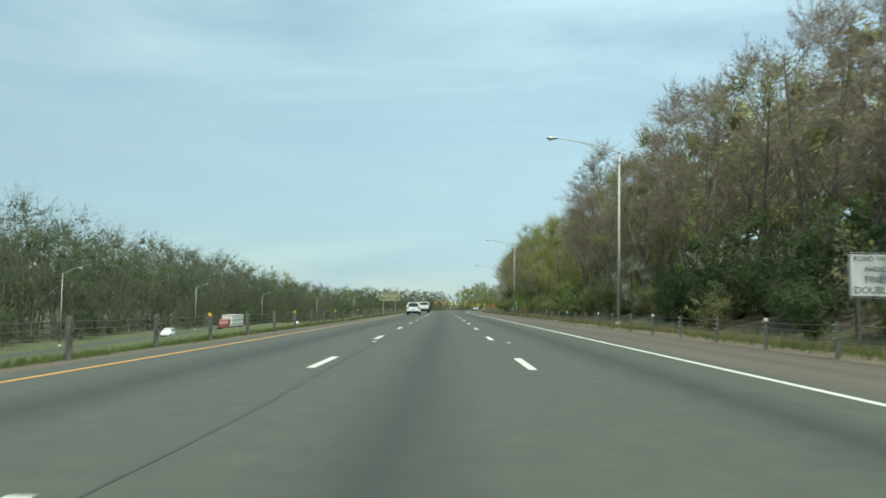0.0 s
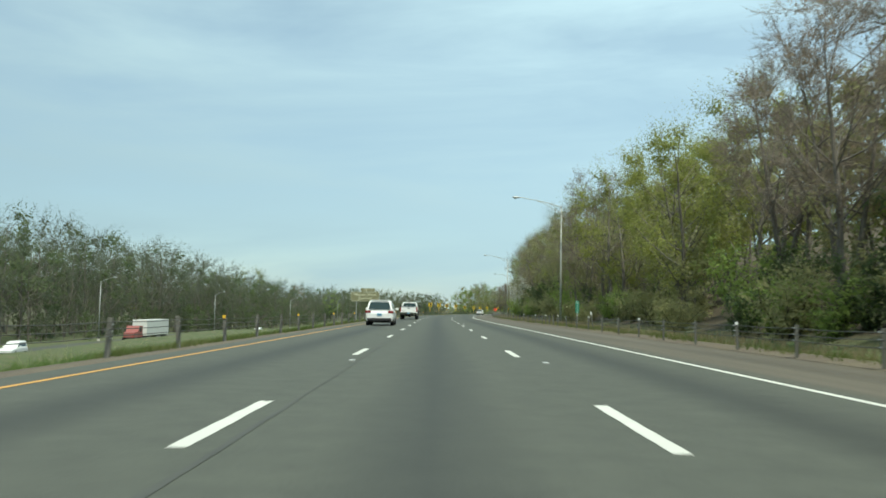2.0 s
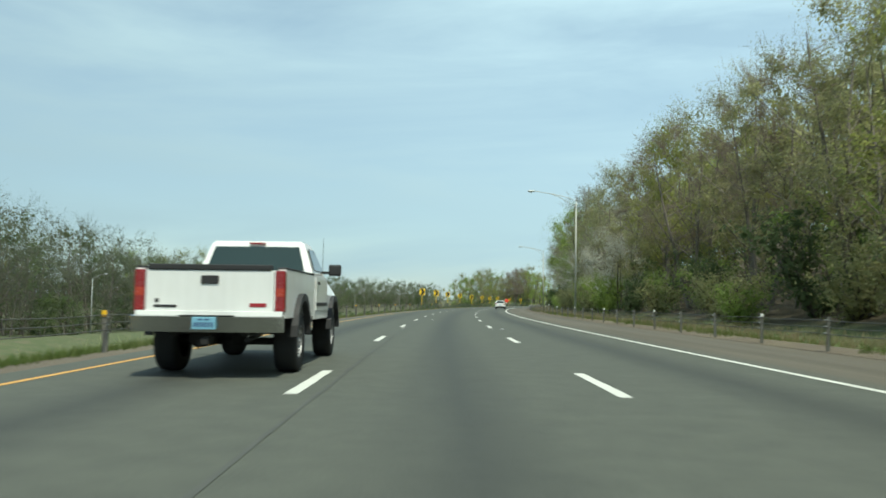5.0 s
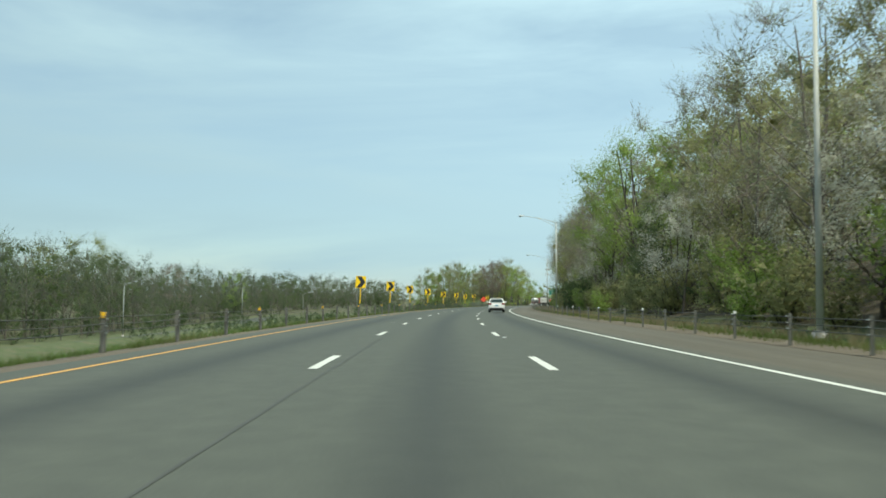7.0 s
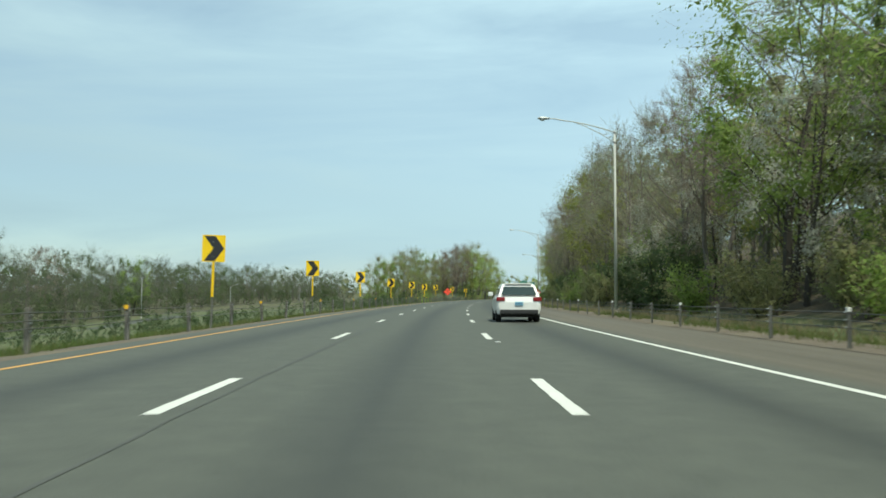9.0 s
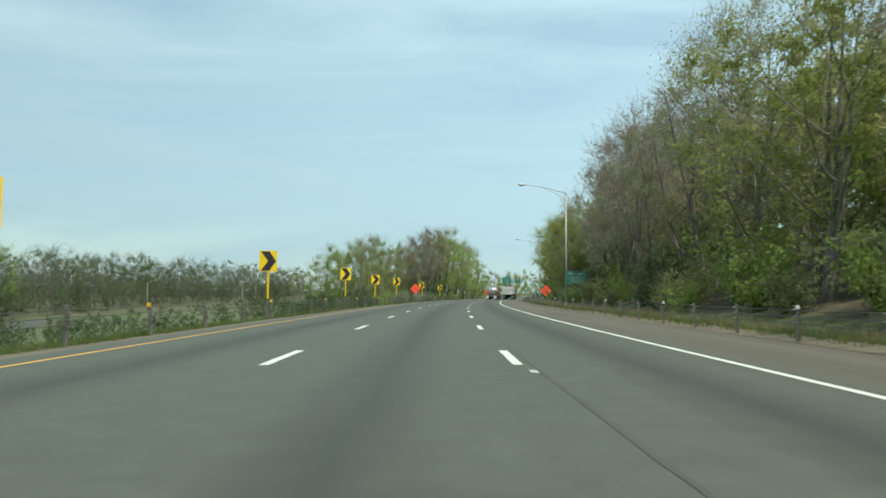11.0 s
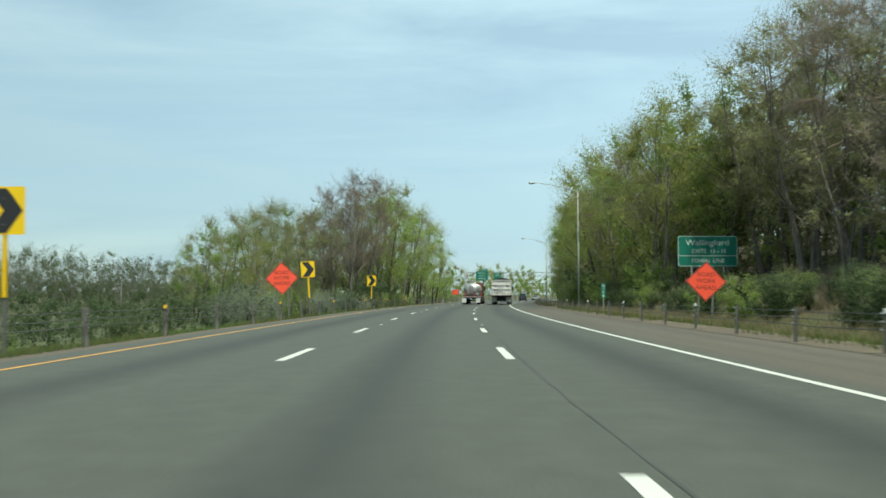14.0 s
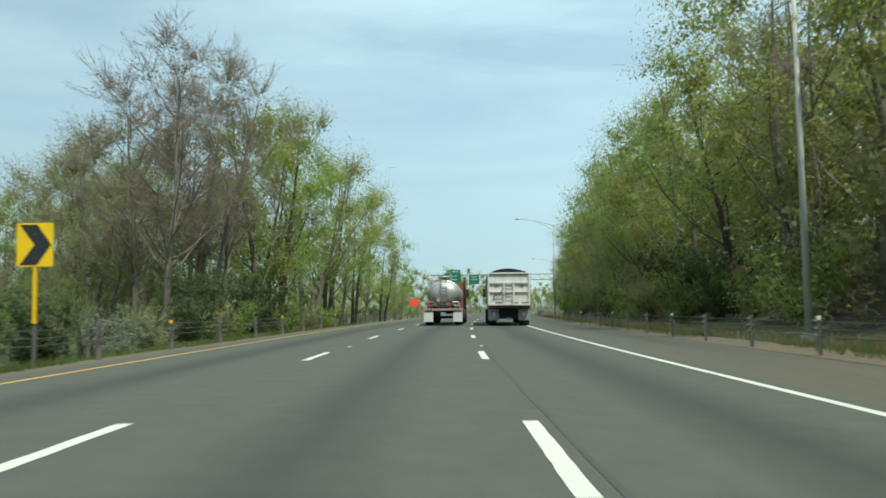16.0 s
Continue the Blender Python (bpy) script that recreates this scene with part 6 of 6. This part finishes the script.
# single domes that stand out of the wood beyond the lower carriageway
for s, lat, k, sc in ((408, -114, "yellow", 1.75), (396, -118, "yellow", 1.5), (372, -116, "green", 1.6), (440, -106, "bare", 1.15), (474, -104, "green", 1.2), (300, -100, "yellow", 1.35)):
    plant(k, s, lat, sc, r)


# ---- shrubs along both edges ----
def shrub(kind, leaf, label, H, spread, per, size):
    r_ = random.Random(H * 77)
    segs, shoots = [], []
    for _ in range(9):
        a = r_.random() * 2 * math.pi
        d = Vector((math.cos(a) * r_.uniform(0.2, 0.8), math.sin(a) * r_.uniform(0.2, 0.8), 1)).normalized()
        p = Vector((r_.gauss(0, 0.02), r_.gauss(0, 0.02), -0.1))
        for j in range(3):
            e = p + d * H * r_.uniform(0.26, 0.38)
            segs.append((p, e, 0.03 - 0.008 * j, 0.022 - 0.008 * j, 4))
            for _ in range(5):
                b0 = p.lerp(e, r_.random())
                w = (d + Vector((r_.gauss(0, 0.8), r_.gauss(0, 0.8), r_.gauss(0, 0.3)))).normalized()
                shoots.append((b0, b0 + w * spread * 0.22, b0 + w * spread * 0.42))
            d = (d + Vector((r_.gauss(0, 0.25), r_.gauss(0, 0.25), 0))).normalized()
            p = e
    ob = thing("shrub", pose(0, 0, -100), label, "shrub", "roadside shrubs")
    t = new("branchwork", raw_mesh("branchwork", [(tubes_data(segs), 0)], [BARK_DARK]))
    c = new("foliage", raw_mesh("foliage", [(twig_data(r_, shoots, 2, 0.4), 0), (leaf_data(r_, shoots, per, size, 0.2), 1)], [TWIG, leaf]))
    t.parent = c.parent = ob
    return ob


SHRUBS = [shrub("g", LEAF_GREEN, "green leafy shrub below the wood", 2.4, 2.2, 16, 0.075),
          shrub("o", LEAF_OLIVE, "olive shrub with thin spring leaves", 2.0, 2.1, 13, 0.07),
          shrub("d", LEAF_DARK, "dark dense bush under the trees", 2.9, 2.4, 17, 0.082),
          shrub("w", LEAF_SILVER, "low silvery-leaved bush with pale flowers", 2.0, 2.2, 14, 0.062)]
done = set()
def bush(i, s, lat, sc):
    m = place(s, lat, ground_z(s, lat) - 0.05, r.uniform(0, 360)) @ Matrix.Diagonal((sc * r.uniform(0.9, 1.2), sc * r.uniform(0.9, 1.2), sc, 1))
    if i in done:
        o = copy_thing(SHRUBS[i], pose(0, 0, 0))
        o.matrix_basis = m
    else:
        done.add(i)
        SHRUBS[i].matrix_basis = m
s = 0.0
while s < 600:
    clear = 404 < s < 459
    bush(r.choice((1, 0, 2, 1, 0, 1) if s > 70 else (1, 2, 2, 2)), s, 13.9 + r.uniform(-0.5, 2.6) + (3.4 if clear else 0), r.uniform(0.7, 1.7) * (0.4 if clear else 1))
    s += r.uniform(2.6, 5.0)
for s, lat, i, sc in ((439, -11.2, 3, 1.0), (442, -10.8, 3, 1.15), (445, -12, 1, 1.0), (448, -11.2, 3, 0.9), (463, -10.5, 3, 1.0), (468, -11.5, 1, 1.1), (472, -10.2, 3, 0.95), (477, -10.8, 2, 0.85), (481, -10.2, 3, 0.8),
                      (485, -10.5, 1, 0.9), (489, -10.6, 2, 0.8), (493, -10.3, 1, 0.9), (497, -10.8, 0, 0.9), (502, -10.4, 2, 0.8), (508, -10.6, 0, 0.9), (514, -10.4, 1, 0.8), (522, -10.6, 0, 0.8), (494, -12.5, 2, 1.4), (498, -12.2, 2, 1.3), (503, -12, 2, 1.4), (509, -11.6, 2, 1.2), (436, -24, 2, 1.1), (444, -26, 0, 1.1), (452, -23, 2, 1.0), (460, -25, 1, 1.2), (470, -22, 2, 1.2), (480, -20, 0, 1.4)):
    bush(i, s, lat, sc)

for _ in range(44):
    bush(r.choice((0, 1, 1, 2)), r.uniform(45, 150), r.uniform(13.0, 18.5), r.uniform(0.6, 1.15))
# low growth behind the rail below the town sign
for _ in range(84):
    s = r.uniform(400, 472)
    bush(r.choice((1, 2, 2, 0)), s, r.uniform(12.6, 16.4), r.uniform(0.4, 0.7))

# ---- woods too deep or far to count ----
def wood(name, label, spots, simple, leaf_size=0.085, crown=3.3, bud=LEAF_BUD, young=LEAF_OLIVE, twig=TWIG, full=LEAF_GREEN):
    """Many small trees joined into one mesh; each spot is (x, y, z, height, kind)."""
    rr = random.Random(31)
    forms = {}
    for kind in simple:
        forms[kind] = []
        low, base_kind = kind.startswith("low_"), kind.replace("low_", "")
        for _ in range(3):
            if low:
                segs, shoots = skeleton(rr, 10, 6.0, 8, 0.02, 2, 0.2)
                count, size, scatter = 16, 0.24, 1.15
            else:
                segs, shoots = skeleton(rr, 10, 2.2, 16, 0.08, 3, dome=False) if kind == "evergreen" else lobed(rr, 10, crown, 11, 8, 0.14)
                count, size, scatter = {"bare": 8, "budding": 14, "yellow": 17, "green": 17, "evergreen": 14, "mass": 9}[kind], leaf_size * (2.6 if kind == "mass" else 1), 0.4
            tv, tf = tubes_data([(*sg[:4], 3) for sg in segs if sg[4] > 3])
            wv, wf = twig_data(rr, shoots, 0 if low else {"bare": 14, "budding": 5}.get(kind, 0), 0.7)
            lv, lf = leaf_data(rr, shoots, count, size * (0.85 if kind == "bare" else 1), scatter, 0.5)
            mi = {"bare": 2, "budding": 3, "yellow": 4, "green": 5, "evergreen": 6, "mass": 3}[base_kind]
            v = np.array([tuple(p) for p in tv + wv + lv], dtype=np.float32)
            f = [tuple(q) for q in tf] + [tuple(i + len(tv) for i in q) for q in wf] + [tuple(i + len(tv) + len(wv) for i in q) for q in lf]
            ln = np.array([len(q) for q in f], dtype=np.int32)
            ix = np.array([i for q in f for i in q], dtype=np.int32)
            mt = np.array([0] * len(tf) + [1] * len(wf) + [mi] * len(lf), dtype=np.int32)
            forms[kind].append((v, ln, ix, mt))
    V, L, I, M, base = [], [], [], [], 0
    for x, y, z, h, kind in spots:
        v, ln, ix, mt = forms[kind][rr.randrange(3)]
        a, k = rr.uniform(0, 6.28), h / 10
        c_, s_ = math.cos(a), math.sin(a)
        w = np.stack([(v[:, 0] * c_ - v[:, 1] * s_) * k + x, (v[:, 0] * s_ + v[:, 1] * c_) * k + y, v[:, 2] * k + z], 1)
        V.append(w), L.append(ln), I.append(ix + base), M.append(mt)
        base += len(v)
    V, L, I, M = np.concatenate(V), np.concatenate(L), np.concatenate(I), np.concatenate(M)
    me = bpy.data.meshes.new(name)
    me.vertices.add(len(V))
    me.vertices.foreach_set("co", V.ravel())
    me.loops.add(len(I))
    me.loops.foreach_set("vertex_index", I)
    me.polygons.add(len(L))
    me.polygons.foreach_set("loop_start", np.concatenate([[0], np.cumsum(L)[:-1]]).astype(np.int32))
    me.polygons.foreach_set("material_index", M)
    me.update(calc_edges=True)
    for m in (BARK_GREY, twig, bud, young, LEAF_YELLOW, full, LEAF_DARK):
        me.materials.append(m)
    return tagged(new(name, me), label, "wood", kind="stuff")


r = random.Random(41)
spots = []
for row_lat, gap in ((22.5, 6), (28, 7), (36, 14)):
    s = 30.0 + row_lat * 0.6
    while s < 570:
        lat = row_lat + r.uniform(-3, 3)
        x, y = road_xy(s, lat)
        spots.append((float(x), float(y), ground_z(s, lat) - 0.3, {22.5: r.uniform(10.5, 14), 28: r.uniform(13, 17), 36: r.uniform(14, 18.5)}[row_lat] * (0.85 if 104 < s < 136 else 0.75 if 395 < s < 452 else 1), r.choice(("bare bare bare bare budding" if s < 106 else "bare budding budding green yellow evergreen" if s < 395 else "bare bare bare budding" if s < 456 else "budding green green bare yellow").split())))
        s += gap * r.uniform(0.7, 1.3)
for _ in range(360):
    s, lat = r.uniform(25, 600), r.uniform(14.8, 34)
    lat = max(lat, 24.5) if 400 < s < 459 else lat
    x, y = road_xy(s, lat)
    spots.append((float(x), float(y), ground_z(s, lat) - 0.2, r.uniform(2.5, 5.5), r.choice("low_evergreen low_budding low_budding low_green".split())))
for _ in range(70):
    s = r.uniform(398, 500)
    lat = r.uniform(24.5, 30) if s < 459 else r.uniform(20.5, 27)
    x, y = road_xy(s, lat)
    spots.append((float(x), float(y), ground_z(s, lat) - 0.3, r.uniform(3.5, 7), r.choice("low_evergreen low_budding low_green".split())))
for row_lat in (23, 28.5):
    s = 34.0
    while s < 600:
        lat = row_lat + r.uniform(-1.5, 1.5) + (5 if 404 < s < 459 else 0)
        x, y = road_xy(s, lat)
        spots.append((float(x), float(y), ground_z(s, lat) - 0.3, float(np.interp(s, EDGE_S, EDGE_TOP)) * r.uniform(0.72, 0.86), "mass"))
        s += r.uniform(5, 7.5)
wood("hillside_wood", "deep wood in early leaf on the hillside", spots, ("bare", "budding", "green", "yellow", "evergreen", "mass", "low_evergreen", "low_budding", "low_green"))
spots = []
for d, gap in ((-9, 5.5), (-14, 5), (-21, 6), (-30, 11)):
    s = 88.0
    while s < 720:
        lat = opp_lat(s) + d + r.uniform(-3, 3)
        x, y = road_xy(s, lat)
        tall = 24.5 if s < 330 else (20.5 if s < 420 else 16.5)
        spots.append((float(x), float(y), min(ground_z(s, lat), -4.5 if s < 430 else 0) - 0.3, (r.uniform(6, 11) if d == -9 else tall * r.uniform(0.75, 1.1) + (2 if d < -20 else 0)), r.choice("bare bare bare bare bare bare budding budding".split() if s < 330 else "bare bare budding bare green budding".split())))
        s += gap * r.uniform(0.7, 1.3)
for d, gap in ((-39, 8), (-48, 9)):
    s = 92.0
    while s < 760:
        lat = opp_lat(s) + d + r.uniform(-3, 3)
        x, y = road_xy(s, lat)
        spots.append((float(x), float(y), min(ground_z(s, lat), -4.0) - 0.3, (20.5 if s < 330 else 17 if s < 420 else 14) * r.uniform(0.8, 1.0), "mass"))
        s += gap * r.uniform(0.7, 1.3)
for _ in range(230):
    s = r.uniform(88, 700)
    lat = opp_lat(s) - r.uniform(5, 24)
    x, y = road_xy(s, lat)
    spots.append((float(x), float(y), ground_z(s, lat) - 0.2, r.uniform(3, 7), r.choice("low_evergreen low_evergreen low_budding low_green".split())))
for _ in range(290):
    s = r.uniform(335, 640)
    lat = r.uniform(-64, -34 if s < 430 else -18)
    x, y = road_xy(s, lat)
    spots.append((float(x), float(y), ground_z(s, lat) - 0.2, r.uniform(2.4, 4.6) if lat < -22 else r.uniform(2, 3.2), r.choice("low_evergreen low_evergreen low_evergreen low_budding low_budding".split())))
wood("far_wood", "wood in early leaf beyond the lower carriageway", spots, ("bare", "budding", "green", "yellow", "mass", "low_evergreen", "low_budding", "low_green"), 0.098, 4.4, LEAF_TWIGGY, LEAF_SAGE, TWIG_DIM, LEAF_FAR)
spots = []
for s in np.arange(640, 960, 22.0):
    for lat in (-36, -24, -15, 17, 25, 34):
        q = lat + r.uniform(-3, 3)
        x, y = road_xy(s, q)
        spots.append((float(x), float(y), ground_z(s, q) - 0.3, r.uniform(11, 17), r.choice("budding green green yellow".split())))
for s in np.arange(600, 760, 12.0):
    for lat in (-50, -64, -80):
        x, y = road_xy(s, lat + r.uniform(-4, 4))
        spots.append((float(x), float(y), ground_z(s, lat) - 0.3, r.uniform(11, 16), r.choice("budding green green yellow".split())))
wood("distant_wood", "distant wood lining the road ahead", spots, ("budding", "green", "yellow"), 0.14, 4.0)


# ---- grass along the verges ----
def grass(name, label, spots, lo, hi, material):
    rr = random.Random(51)
    verts, faces = [], []
    for s, lat in spots:
        x, y = road_xy(s, lat)
        z = ground_z(s, lat) - 0.02
        for _ in range(4):
            h = rr.uniform(lo, hi)
            a = rr.uniform(0, 6.28)
            dx, dy = math.cos(a) * 0.014, math.sin(a) * 0.014
            px, py = float(x) + rr.gauss(0, 0.07), float(y) + rr.gauss(0, 0.07)
            k = len(verts)
            verts += [(px - dx, py - dy, z), (px + dx, py + dy, z), (px + rr.gauss(0, h * 0.3), py + rr.gauss(0, h * 0.3), z + h)]
            faces.append((k, k + 1, k + 2))
    me = bpy.data.meshes.new(name)
    me.from_pydata(verts, [], faces)
    me.materials.append(material)
    return tagged(new(name, me), label, "grass", kind="stuff")


r = random.Random(61)
right = [(r.uniform(0, 560), 9.0 + abs(r.gauss(0, 1.7))) for _ in range(22000)]
left = [(r.uniform(0, 520), -6.9 - abs(r.gauss(0, 1.9))) for _ in range(24000)]
grass("verge_grass", "green and straw grass along both verges", [p for p in right if noise.noise(Vector((p[0] * 0.12, p[1] * 0.3, 2))) > -0.18] + [p for p in left if noise.noise(Vector((p[0] * 0.1, p[1] * 0.3, 7))) > -0.15], 0.06, 0.26, GRASS_BLADE)
rough = [(r.uniform(-2, 330), -9.5 - 38 * r.random() ** 1.3) for _ in range(16000)]
grass("median_scrub", "rough olive grass and scrub on the sloping median", [p for p in rough if noise.noise(Vector((p[0] * 0.06, p[1] * 0.12, 4))) > -0.1], 0.2, 0.6, LEAF_OLIVE)
grass("green_verge", "fresh green grass between rail and slope", [(r.uniform(0, 520), -8.2 - 4.2 * r.random() ** 1.4) for _ in range(15000)], 0.1, 0.3, GRASS_FRESH)
grass("dry_grass", "tall dry straw grass below the wood", [(r.uniform(0, 560), r.uniform(9.6, 12.8)) for _ in range(9000)] + [(r.uniform(398, 475), r.uniform(11, 21)) for _ in range(5000)], 0.15, 0.55, STRAW)
